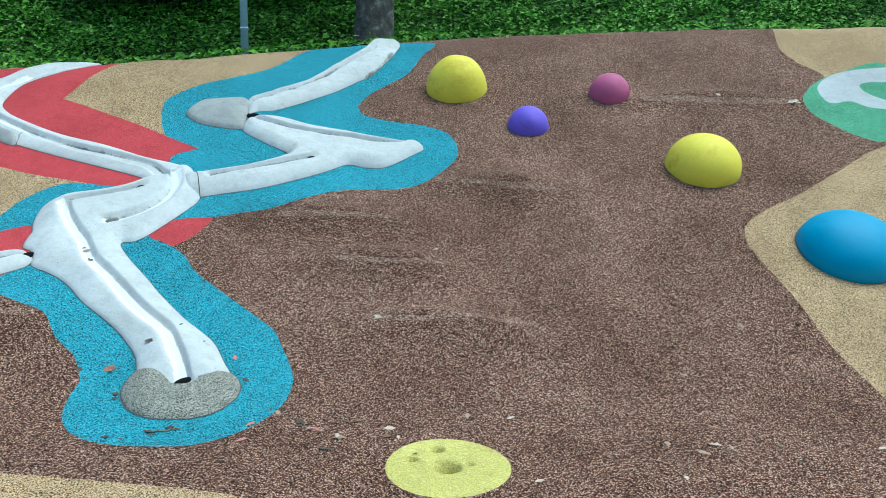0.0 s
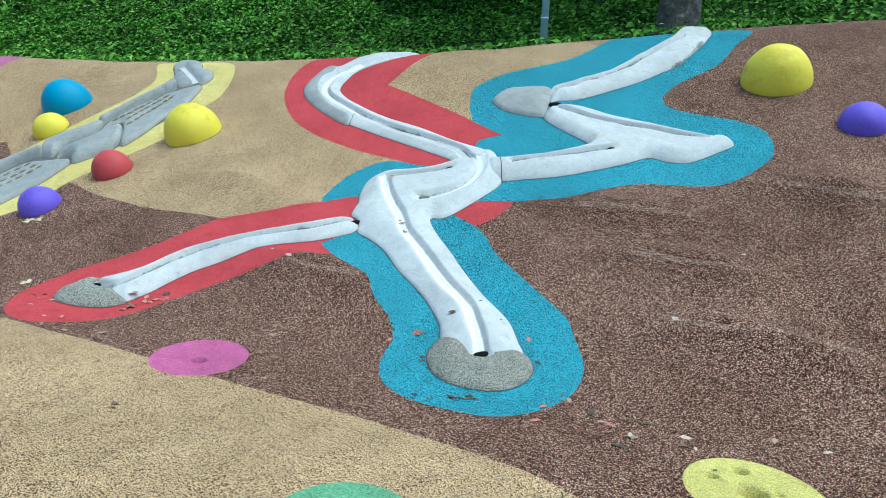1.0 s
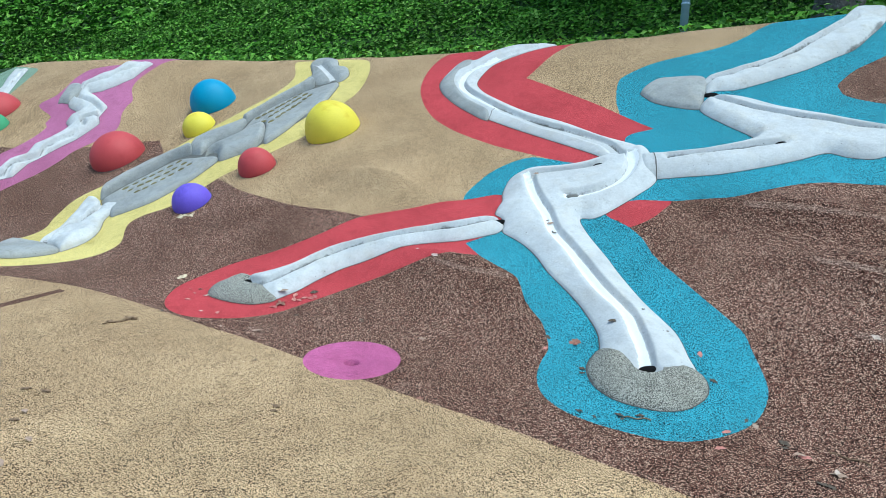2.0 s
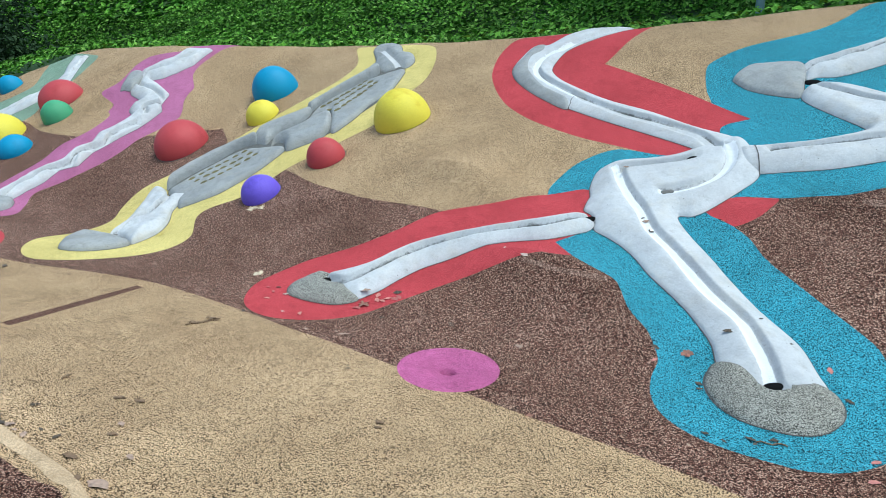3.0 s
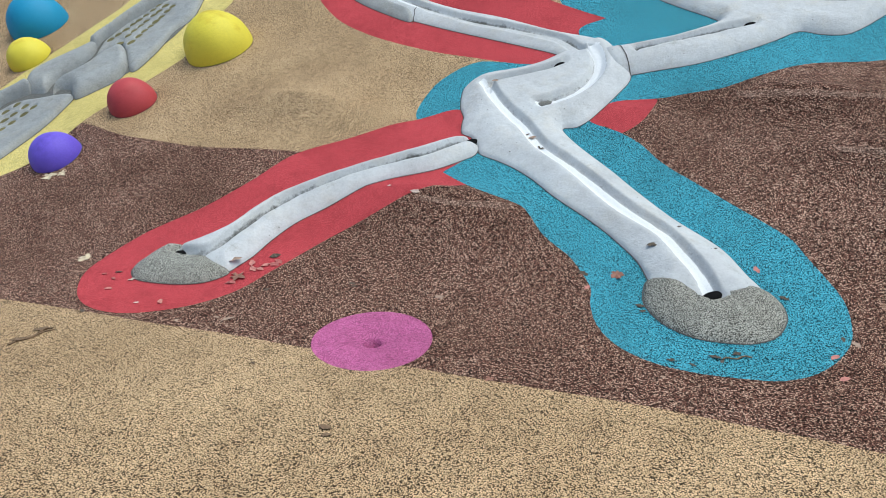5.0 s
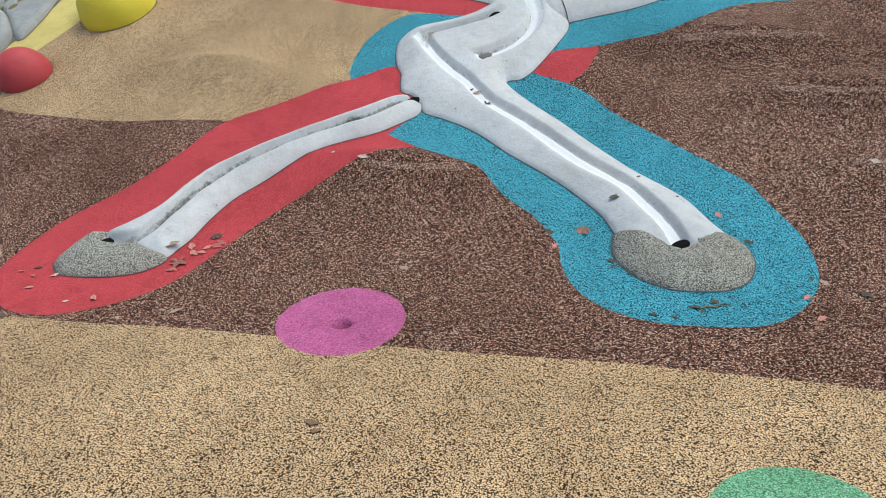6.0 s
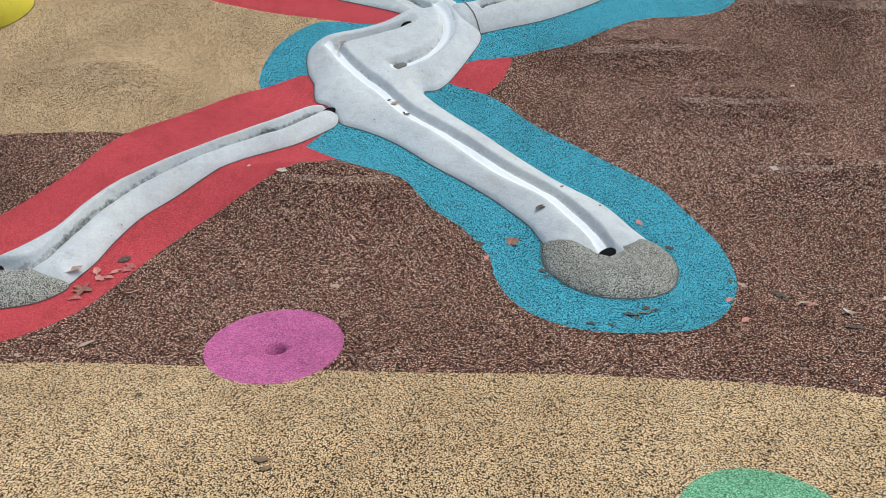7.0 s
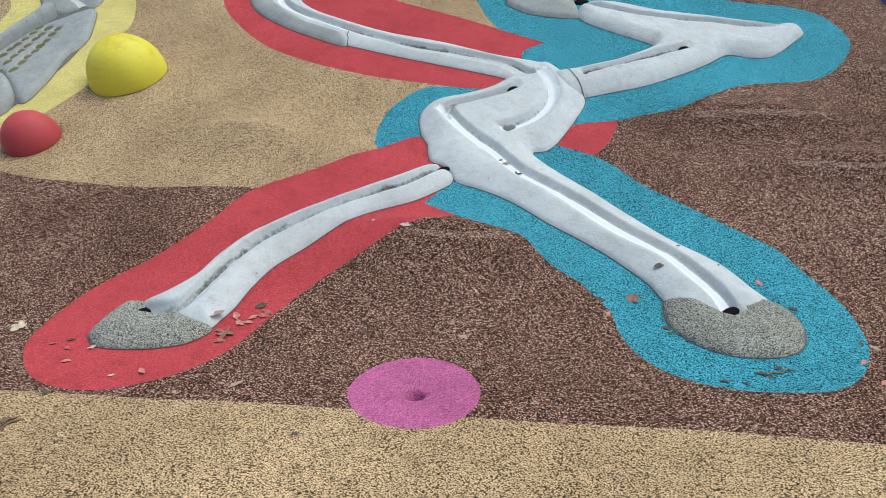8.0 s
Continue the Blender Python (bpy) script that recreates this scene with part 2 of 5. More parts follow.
def ground(x, y):
    """Flat in front, a bank with a rounded crest behind, and a few moulded folds."""
    x, y = np.asarray(x, float), np.asarray(y, float)
    s = steepness(x) * 0.22 * np.logaddexp(0, (y - foot_line(x)) / 0.22)
    h = crest_height(x)
    z = 0.1 * np.logaddexp(0, h / 0.1) - 0.1 * np.logaddexp(0, (h - s) / 0.1)
    for fx, fy, half, rise, face in FOLDS:
        z = z + rise * np.exp(-(((x - fx) / half) ** 2) - np.where(y > fy, abs(y - fy) / 0.22, ((y - fy) / face) ** 2))
    for hx, hy, half, rise in SWELLS:
        z = z + rise * np.exp(-(((x - hx) ** 2 + (y - hy) ** 2) / half**2))
    low = 1 / (1 + np.exp(np.clip((y - foot_line(x) - 0.7) / 0.3, -50, 50)))
    z = z - 0.055 * low * np.tanh((x + 2.9) / 2.2)
    on = 1 / (1 + np.exp(np.clip((foot_line(x) + 0.3 - y) / 0.15, -50, 50)))
    return z + 0.007 * on * (np.sin(4.3 * x + 2.1 * y) * np.sin(3.1 * y - 1.7 * x) + 0.8 * np.sin(7.9 * y + 2.3 * np.sin(1.9 * x)))


def surface(x, y):
    z = ground(x, y)
    for dx, dy, wide, deep in DIMPLES:
        z = z - deep * np.exp(-((np.hypot(x - dx, y - dy) / (1.15 * wide)) ** 4))
    return z


def terrain(x, y):
    """The ground on to the horizon: the bank behind the crest climbs as a planted slope."""
    up = np.clip(y - crest_line(np.clip(x, -30, 12)) - 3.6, 0, None)
    return ground(np.clip(x, -30, 12), y) + 0.62 * np.minimum(up, 14.0) + 0.12 * np.clip(up - 14, 0, 30)


# ---- builders ----
def smooth_loop(points, step=0.03, sharp=(), closed=True):
    """A rounded outline through a few plan points."""
    p = [np.array(q, float) for q in points]
    n, out = len(p), []
    for i in range(n if closed else n - 1):
        a, b = p[i], p[(i + 1) % n]
        before = p[i - 1] if closed or i else a
        after = p[(i + 2) % n] if closed or i + 2 < n else b
        gap = np.linalg.norm(b - a)
        ta = (b - a) if i in sharp else 0.5 * (b - before) * min(1, 2 * gap / (np.linalg.norm(b - before) + 1e-9))
        tb = (b - a) if (i + 1) % n in sharp else 0.5 * (after - a) * min(1, 2 * gap / (np.linalg.norm(after - a) + 1e-9))
        m = max(2, int(gap / step))
        for k in range(m):
            u = k / m
            out.append((2 * u**3 - 3 * u**2 + 1) * a + (u**3 - 2 * u**2 + u) * ta + (3 * u**2 - 2 * u**3) * b + (u**3 - u**2) * tb)
    if not closed:
        out.append(p[-1])
    return np.array(out)


def inside(poly, q):
    x, y = q[:, 0], q[:, 1]
    hit = np.zeros(len(q), bool)
    for a, b in zip(poly, np.roll(poly, -1, 0)):
        if a[1] == b[1]:
            continue
        cross = (a[1] > y) != (b[1] > y)
        hit ^= cross & (x < (b[0] - a[0]) * (y - a[1]) / (b[1] - a[1]) + a[0])
    return hit


def off_line(line, q, closed=False):
    """Distance of plan points from a line."""
    best = np.full(len(q), 1e9)
    ends = np.roll(line, -1, 0) if closed else line[1:]
    for a, b in zip(line, ends):
        d = b - a
        u = np.clip(((q - a) @ d) / (d @ d + 1e-12), 0, 1)
        best = np.minimum(best, np.hypot(*(q - a - u[:, None] * d).T))
    return best


def beside(line, q):
    """Distance of plan points from an open line, and the side: 1 on its left, -1 on its right."""
    best, side = np.full(len(q), 1e9), np.ones(len(q))
    for a, b in zip(line, line[1:]):
        d = b - a
        u = np.clip(((q - a) @ d) / (d @ d + 1e-12), 0, 1)
        off = q - a - u[:, None] * d
        r = np.hypot(*off.T)
        near = r < best
        best = np.where(near, r, best)
        side = np.where(near, np.sign(d[0] * off[:, 1] - d[1] * off[:, 0]), side)
    return best, side


def triangles(points, edges):
    from mathutils import geometry
    v, _, f, *_ = geometry.delaunay_2d_cdt([Vector(p) for p in points], edges, [], 0, 1e-5)
    return np.array([(p.x, p.y) for p in v]), np.array([tuple(t) for t in f if len(t) == 3])


def mesh_object(name, verts, faces, mats, parent=None, smooth=True):
    me = bpy.data.meshes.new(name)
    me.from_pydata([tuple(v) for v in verts], [], [tuple(int(i) for i in f) for f in faces])
    for m in mats:
        me.materials.append(m)
    if smooth:
        me.polygons.foreach_set("use_smooth", [True] * len(me.polygons))
    me.update()
    ob = new(name, me)
    ob.parent = parent
    return ob


def part(name, bm, material, parent=None, label=""):
    me = bpy.data.meshes.new(name)
    bm.to_mesh(me)
    bm.free()
    me.materials.append(material)
    me.polygons.foreach_set("use_smooth", [True] * len(me.polygons))
    ob = new(name, me)
    ob.parent = parent
    return tagged(ob, label)


# ---- plan of the coloured rubber ----
PATH_EDGE = [(-7.48, 2.29), (-6.83, 2.45), (-6.23, 2.68), (-5.65, 2.87), (-5.12, 2.94), (-4.56, 2.97), (-4.1, 2.98), (-3.63, 3.01), (-3.18, 3.02), (-2.63, 3.03), (-2.12, 3.05), (-1.68, 3.07), (-1.29, 3.06), (-0.99, 3.05), (-0.68, 3.01)]
BEIGE_LEFT = [(-12.49, 3.57), (-12.41, 3.98), (-11.9, 4.36), (-10.86, 4.27), (-10.11, 4.42), (-9.03, 5.06), (-9.06, 5.12), (-8.32, 5.38), (-7.9, 5.13), (-8.07, 4.85)]
BEIGE_MID = [(-6.36, 4.8), (-5.79, 4.68), (-5.23, 4.64), (-4.73, 4.67), (-4.21, 4.76), (-4.0, 4.92)]
BEIGE_RIGHT = [(3.69, 9.74), (3.56, 9.06), (3.63, 8.7), (3.81, 8.44), (3.95, 7.26), (3.67, 7.06), (3.38, 6.84), (2.99, 6.54), (2.58, 6.28), (2.36, 6.09), (2.29, 5.92), (2.33, 5.73), (2.46, 5.39), (2.57, 4.97), (2.66, 4.68), (2.68, 4.49)]
CYAN_LOW_RIGHT = [(-1.25, 3.43), (-1.13, 3.46), (-1.01, 3.55), (-0.91, 3.69), (-0.83, 3.88), (-0.81, 4.06), (-0.83, 4.22), (-0.89, 4.34), (-0.98, 4.47), (-1.08, 4.6), (-1.69, 4.96), (-1.82, 5.06), (-1.95, 5.2), (-2.09, 5.29), (-2.33, 5.4), (-2.2, 5.59), (-1.91, 5.65), (-1.68, 5.72)]
CYAN_TOP = [(-1.47, 5.77), (-0.98, 6.05), (-0.56, 6.18), (-0.29, 6.31), (-0.07, 6.62), (-0.05, 6.88), (-0.16, 7.14), (-0.4, 7.27), (-0.58, 7.29), (-0.85, 7.32), (-1.05, 7.39), (-1.14, 7.54), (-1.13, 7.62), (-1.05, 7.88), (-0.89, 8.11), (-0.73, 8.34), (-0.64, 8.84), (-0.56, 9.28), (-1.88, 9.3), (-2.1, 8.79), (-2.2, 8.52), (-2.37, 8.25), (-2.64, 7.96), (-2.97, 7.68), (-3.1, 7.38), (-3.06, 7.17), (-2.95, 6.92), (-2.8, 6.62)]
CYAN_LOW_LEFT = [(-2.98, 6.01), (-3.29, 5.9), (-3.46, 5.75), (-3.56, 5.6), (-3.59, 5.39), (-3.55, 5.23), (-3.15, 4.68), (-2.95, 4.54), (-2.73, 4.45), (-2.53, 4.41), (-2.36, 4.27), (-2.19, 4.18), (-2.08, 4.06), (-2.03, 3.98), (-2.01, 3.86), (-1.95, 3.7), (-1.85, 3.56), (-1.73, 3.47), (-1.59, 3.42), (-1.43, 3.41)]
CYAN = CYAN_LOW_RIGHT + CYAN_TOP + CYAN_LOW_LEFT
RED_UP = [(-5.11, 7.91), (-5.53, 7.75), (-5.44, 7.18), (-5.24, 6.74), (-4.88, 6.38), (-4.33, 6.07), (-3.76, 5.96), (-3.29, 5.94), (-2.94, 5.96), (-2.51, 6.08), (-2.61, 6.4), (-2.43, 6.57), (-2.84, 6.73), (-3.47, 6.97), (-4.12, 7.18), (-4.11, 7.46), (-4.12, 8.34)]
RED_LOW = [(-3.25, 5.38), (-3.58, 5.17), (-3.92, 4.92), (-4.25, 4.66), (-4.4, 4.38), (-4.59, 4.1), (-4.86, 3.79), (-4.93, 3.43), (-4.78, 3.18), (-4.55, 3.03), (-4.29, 3.02), (-4.05, 3.17), (-3.89, 3.39), (-3.78, 3.69), (-3.59, 4.02), (-3.26, 4.3), (-3.03, 4.43), (-2.91, 4.52), (-3.12, 4.65), (-3.02, 4.94)]
RED_TRI = [(-2.36, 5.34), (-2.21, 5.59), (-2.07, 5.62), (-1.91, 5.65), (-1.93, 5.53), (-1.98, 5.41), (-2.09, 5.29), (-2.2, 5.34)]
YELLOW = [(-7.88, 7.32), (-7.36, 6.71), (-7.5, 6.07), (-7.74, 5.57), (-7.98, 4.87), (-8.24, 4.3), (-8.09, 3.95), (-7.8, 3.67), (-7.69, 3.28), (-7.68, 2.91), (-7.33, 2.64), (-6.92, 2.56), (-6.64, 2.77), (-6.41, 3.15), (-6.32, 3.47), (-6.38, 3.72), (-6.73, 4.04), (-6.5, 4.36), (-6.38, 4.82), (-6.19, 5.24), (-5.97, 5.67), (-6.03, 6.07), (-6.03, 6.52), (-6.29, 7.03), (-6.71, 7.36)]
MAGENTA = [(-10.91, 6.76), (-10.61, 6.26), (-10.8, 6.13), (-11.08, 5.98), (-11.11, 5.78), (-11.06, 5.66), (-10.86, 5.35), (-10.9, 5.14), (-10.73, 5.06), (-10.32, 5.0), (-10.25, 4.89), (-10.14, 4.85), (-10.1, 4.62), (-10.12, 4.41), (-10.18, 4.2), (-10.13, 3.97), (-10.12, 3.54), (-10.09, 3.23), (-10.06, 2.99), (-10.03, 2.82), (-10.11, 2.5), (-9.57, 2.37), (-9.24, 2.59), (-9.05, 3.17), (-9.28, 3.4), (-9.52, 3.61), (-9.42, 3.92), (-9.37, 4.19), (-9.33, 4.41), (-9.31, 4.64), (-9.32, 4.79), (-9.25, 5.04), (-9.19, 5.28), (-9.26, 5.39), (-9.42, 5.52), (-9.5, 5.65), (-9.54, 5.75), (-9.81, 5.91), (-9.93, 6.11), (-9.97, 6.45), (-10.07, 6.95)]
GREEN = [(-14.31, 6.02), (-13.91, 5.61), (-13.25, 5.1), (-13.45, 4.75), (-14.02, 4.43), (-14.46, 4.12), (-14.71, 3.94), (-13.48, 3.6), (-13.17, 3.74), (-12.47, 3.98), (-11.86, 4.17), (-11.75, 4.5), (-12.14, 4.93), (-12.18, 5.2), (-12.38, 5.59), (-12.85, 6.01)]
BROWN_FAR = [(-15.15, 3.7), (-15.55, 4.07), (-15.51, 4.43), (-15.08, 4.59), (-14.35, 4.58), (-14.32, 4.37), (-14.6, 4.17), (-15.06, 3.85)]
RING_OUT = [(-9.26, 2.34), (-8.98, 2.62), (-8.54, 2.8), (-8.09, 2.77), (-7.63, 2.56), (-7.48, 2.29), (-7.5, 2.11), (-7.7, 1.91)]
RING_IN = [(-8.8, 2.23), (-8.69, 2.43), (-8.44, 2.59), (-8.17, 2.58), (-7.91, 2.44), (-7.81, 2.28), (-7.76, 2.17), (-7.9, 2.0)]
STRIP = [(-5.31, 1.78), (-5.55, 2.77), (-5.47, 2.78), (-5.22, 1.8)]
GREENR = [(3.42, 7.91), (3.64, 8.24), (3.97, 8.47), (4.54, 8.61), (3.94, 7.27), (3.7, 7.36), (3.52, 7.58), (3.42, 7.75)]
SPLASH = [(3.65, 8.14), (3.78, 8.34), (3.97, 8.47), (4.2, 8.54), (4.53, 8.58), (4.73, 8.61), (4.62, 8.35), (4.4, 8.29), (4.22, 8.29), (4.11, 8.23), (4.12, 8.08), (4.24, 7.93), (4.36, 7.81), (4.32, 7.72), (4.17, 7.78), (4.01, 7.82), (3.89, 7.91), (3.73, 7.86), (3.64, 7.88)]
TRUNK = [(-1.68, 3.97), (-1.76, 4.12), (-1.84, 4.25), (-1.99, 4.38), (-2.13, 4.47), (-2.38, 4.6), (-2.55, 4.73), (-2.69, 4.82), (-2.83, 4.88), (-2.96, 4.92), (-3.01, 5.01), (-3.08, 5.09), (-3.16, 5.12), (-3.2, 5.24), (-3.21, 5.3), (-3.27, 5.4), (-3.31, 5.56), (-3.28, 5.66), (-3.2, 5.76), (-2.99, 5.88), (-2.81, 6.0), (-2.72, 6.08), (-2.55, 6.22), (-2.42, 6.29), (-2.28, 6.17), (-2.12, 5.89), (-2.18, 5.67), (-2.31, 5.4), (-2.39, 5.31), (-2.48, 5.28), (-2.34, 5.13), (-2.08, 4.91), (-1.94, 4.79), (-1.7, 4.62), (-1.41, 4.43), (-1.27, 4.27), (-1.19, 4.16), (-1.24, 4.03)]
CAP1 = [(-1.77, 4.04), (-1.76, 4.11), (-1.69, 4.15), (-1.6, 4.16), (-1.51, 4.12), (-1.43, 4.12), (-1.34, 4.17), (-1.29, 4.21), (-1.22, 4.2), (-1.15, 4.16), (-1.1, 4.08), (-1.09, 3.98), (-1.14, 3.83), (-1.24, 3.74), (-1.36, 3.71), (-1.49, 3.71), (-1.62, 3.77), (-1.71, 3.86), (-1.76, 3.95)]
BRANCH = [(-4.49, 3.69), (-4.39, 3.81), (-4.3, 3.94), (-4.23, 4.12), (-4.09, 4.31), (-3.53, 4.74), (-3.32, 4.89), (-3.19, 5.01), (-3.09, 5.06), (-3.0, 5.01), (-2.98, 4.92), (-3.01, 4.85), (-3.18, 4.66), (-3.45, 4.48), (-3.74, 4.22), (-3.88, 4.08), (-3.95, 3.91), (-3.98, 3.75), (-4.01, 3.66), (-4.05, 3.57), (-4.22, 3.56), (-4.45, 3.64)]
CAP2 = [(-4.63, 3.44), (-4.64, 3.53), (-4.62, 3.63), (-4.57, 3.72), (-4.46, 3.73), (-4.34, 3.68), (-4.23, 3.68), (-4.13, 3.63), (-4.03, 3.58), (-4.05, 3.51), (-4.13, 3.43), (-4.27, 3.38), (-4.43, 3.36), (-4.54, 3.37)]
G_TRUNK = [(-1.43, 4.06), (-1.49, 4.15), (-1.6, 4.29), (-1.72, 4.43), (-2.02, 4.61), (-2.19, 4.73), (-2.38, 4.88), (-2.56, 5.02), (-2.72, 5.2), (-2.86, 5.32), (-3.01, 5.46), (-3.13, 5.61)]
G_ELBOW = [(-3.1, 5.53), (-3.12, 5.6), (-3.06, 5.66), (-2.92, 5.74), (-2.75, 5.84), (-2.65, 5.92)]
G_BRANCH = [(-3.06, 5.02), (-3.15, 4.91), (-3.28, 4.76), (-3.41, 4.68), (-3.89, 4.33), (-4.01, 4.22), (-4.12, 4.04), (-4.19, 3.83), (-4.23, 3.69), (-4.31, 3.64), (-4.44, 3.64)]
UPPER = [(-2.47, 6.0), (-2.75, 6.1), (-3.33, 6.19), (-4.07, 6.32), (-4.5, 6.48), (-4.86, 6.68), (-5.07, 6.9), (-5.12, 7.15), (-5.12, 7.38), (-4.97, 7.42), (-4.92, 7.75), (-4.78, 8.1), (-4.45, 8.24), (-4.34, 8.28), (-4.5, 7.73), (-4.67, 7.38), (-4.67, 7.13), (-4.59, 6.93), (-4.36, 6.76), (-3.85, 6.58), (-3.31, 6.47), (-2.89, 6.37), (-2.5, 6.3), (-2.34, 6.22)]
GREYBEND = [(-4.95, 7.4), (-5.1, 7.35), (-5.1, 7.11), (-5.06, 6.86), (-4.83, 6.63), (-4.36, 6.4), (-4.05, 6.29), (-4.08, 6.45), (-4.47, 6.62), (-4.79, 6.87), (-4.91, 7.09), (-4.86, 7.26)]
G_UPPER = [(-4.44, 8.04), (-4.68, 7.48), (-4.81, 7.16), (-4.78, 6.92), (-4.58, 6.73), (-4.06, 6.51), (-3.49, 6.36), (-2.75, 6.24), (-2.52, 6.11), (-2.43, 6.11), (-2.4, 5.98)]
G_HOOK = [(-2.46, 6.11), (-2.4, 6.01), (-2.37, 5.88), (-2.4, 5.73), (-2.5, 5.57), (-2.67, 5.46)]
RIGHT = [(-2.39, 6.12), (-2.25, 5.89), (-1.88, 5.98), (-1.63, 6.07), (-1.36, 6.22), (-1.18, 6.35), (-1.01, 6.49), (-0.86, 6.47), (-0.7, 6.49), (-0.59, 6.57), (-0.46, 6.7), (-0.36, 6.82), (-0.44, 6.9), (-0.57, 6.89), (-0.78, 6.91), (-1.11, 6.98), (-1.46, 7.07), (-1.73, 7.14), (-1.9, 7.16), (-2.12, 7.11), (-2.14, 6.92), (-1.86, 6.74), (-1.58, 6.58), (-1.58, 6.52), (-1.87, 6.32), (-2.17, 6.2)]
G_RIGHT = [(-2.11, 6.12), (-1.84, 6.24), (-1.55, 6.37), (-1.34, 6.48)]
G_TIP = [(-2.05, 7.06), (-1.68, 6.96), (-1.32, 6.88), (-0.98, 6.82), (-0.77, 6.8), (-0.58, 6.82)]
TOPR = [(-2.29, 7.48), (-2.07, 7.7), (-1.81, 7.96), (-1.66, 8.26), (-1.48, 8.69), (-1.37, 8.97), (-1.31, 9.32), (-0.97, 9.23), (-0.97, 8.93), (-1.03, 8.61), (-1.12, 8.27), (-1.29, 8.06), (-1.45, 7.84), (-1.61, 7.65), (-1.77, 7.47), (-1.95, 7.32), (-2.12, 7.28), (-2.19, 7.23)]
G_TOPR = [(-2.24, 7.37), (-2.14, 7.49), (-1.95, 7.66), (-1.66, 8.02), (-1.47, 8.39), (-1.25, 8.92)]
FLANK = [(-2.06, 7.32), (-1.79, 7.5), (-1.54, 7.77), (-1.3, 8.12), (-1.15, 8.4), (-1.07, 8.87)]
CAP3 = [(-2.78, 7.09), (-2.78, 7.21), (-2.74, 7.36), (-2.65, 7.43), (-2.3, 7.5), (-2.17, 7.11), (-2.15, 6.94), (-2.36, 6.93), (-2.6, 6.97), (-2.75, 7.06)]
YWHITE = [(-7.24, 3.38), (-7.45, 3.63), (-7.78, 3.99), (-7.98, 4.22), (-7.93, 4.3), (-7.7, 4.25), (-7.57, 4.19), (-7.45, 4.22), (-7.34, 4.25), (-7.29, 4.23), (-7.26, 4.14), (-7.18, 4.01), (-6.95, 3.83), (-6.82, 3.65), (-6.77, 3.45), (-6.77, 3.35), (-7.09, 3.43)]
YCAP = [(-7.14, 2.87), (-7.41, 3.04), (-7.53, 3.2), (-7.57, 3.3), (-7.25, 3.38), (-6.98, 3.38), (-6.77, 3.35), (-6.75, 3.22), (-6.85, 2.99), (-7.03, 2.87)]
YGREY = [(-7.8, 4.32), (-7.87, 4.66), (-7.77, 4.95), (-7.51, 5.23), (-7.55, 5.45), (-7.27, 5.82), (-7.07, 6.37), (-6.95, 6.65), (-6.55, 6.75), (-6.31, 6.26), (-6.35, 5.69), (-6.45, 5.4), (-6.76, 5.11), (-6.86, 4.58), (-7.15, 4.14)]
G_YW = [(-7.5, 4.13), (-7.34, 3.86), (-7.35, 3.74), (-7.3, 3.58), (-7.2, 3.39), (-7.26, 3.24)]
G_YTOP = [(-7.23, 7.06), (-6.98, 6.92), (-6.62, 6.72)]
LAT1 = [(-7.64, 4.43), (-7.37, 5.03), (-7.0, 4.98), (-7.23, 4.38)]
LAT2 = [(-7.07, 5.81), (-6.86, 6.41), (-6.57, 6.36), (-6.61, 5.75)]
MWHITE = [(-10.44, 6.2), (-10.42, 6.01), (-10.54, 5.8), (-10.67, 5.61), (-10.53, 5.52), (-10.42, 5.4), (-10.33, 5.25), (-10.25, 5.22), (-10.05, 5.22), (-9.95, 5.19), (-9.98, 5.09), (-9.93, 5.01), (-9.79, 4.99), (-9.77, 4.89), (-9.79, 4.74), (-9.87, 4.55), (-9.78, 4.41), (-9.86, 4.23), (-9.79, 4.07), (-9.86, 3.93), (-9.93, 3.72), (-9.89, 3.54), (-9.87, 3.32), (-9.81, 3.24), (-9.65, 3.28), (-9.59, 3.39), (-9.64, 3.57), (-9.63, 3.76), (-9.67, 3.96), (-9.54, 4.14), (-9.62, 4.36), (-9.59, 4.5), (-9.56, 4.68), (-9.5, 4.91), (-9.5, 5.08), (-9.51, 5.25), (-9.64, 5.32), (-9.71, 5.48), (-10.07, 5.53), (-10.31, 5.54), (-10.15, 5.65), (-10.06, 5.82), (-10.0, 6.05), (-10.05, 6.21), (-10.09, 6.42)]
MGREY = [(-10.54, 5.21), (-10.67, 5.33), (-10.8, 5.49), (-10.67, 5.61), (-10.48, 5.54), (-10.38, 5.4), (-10.34, 5.28), (-10.5, 5.24)]
MCAP = [(-9.67, 2.92), (-9.81, 3.01), (-9.91, 3.2), (-9.82, 3.28), (-9.57, 3.39), (-9.35, 3.28), (-9.33, 3.11), (-9.47, 2.97)]
G_MAG = [(-9.57, 4.92), (-9.6, 4.83), (-9.65, 4.61), (-9.6, 4.49), (-9.67, 4.36), (-9.69, 4.18), (-9.63, 4.09), (-9.71, 3.95), (-9.78, 3.8), (-9.77, 3.63), (-9.76, 3.46), (-9.66, 3.29)]
G_MAG_TOP = [(-10.18, 6.18), (-10.3, 5.82), (-10.43, 5.66), (-10.47, 5.55), (-10.4, 5.44)]
G_MAG_BEND = [(-10.4, 5.43), (-10.31, 5.36), (-10.19, 5.34), (-9.97, 5.37), (-9.7, 5.36), (-9.65, 5.31), (-9.71, 5.21), (-9.74, 5.12), (-9.62, 5.08)]
G_FAR = [(-12.98, 5.81), (-12.66, 5.53), (-12.37, 5.29), (-12.59, 4.95), (-12.59, 4.66), (-12.75, 4.4)]
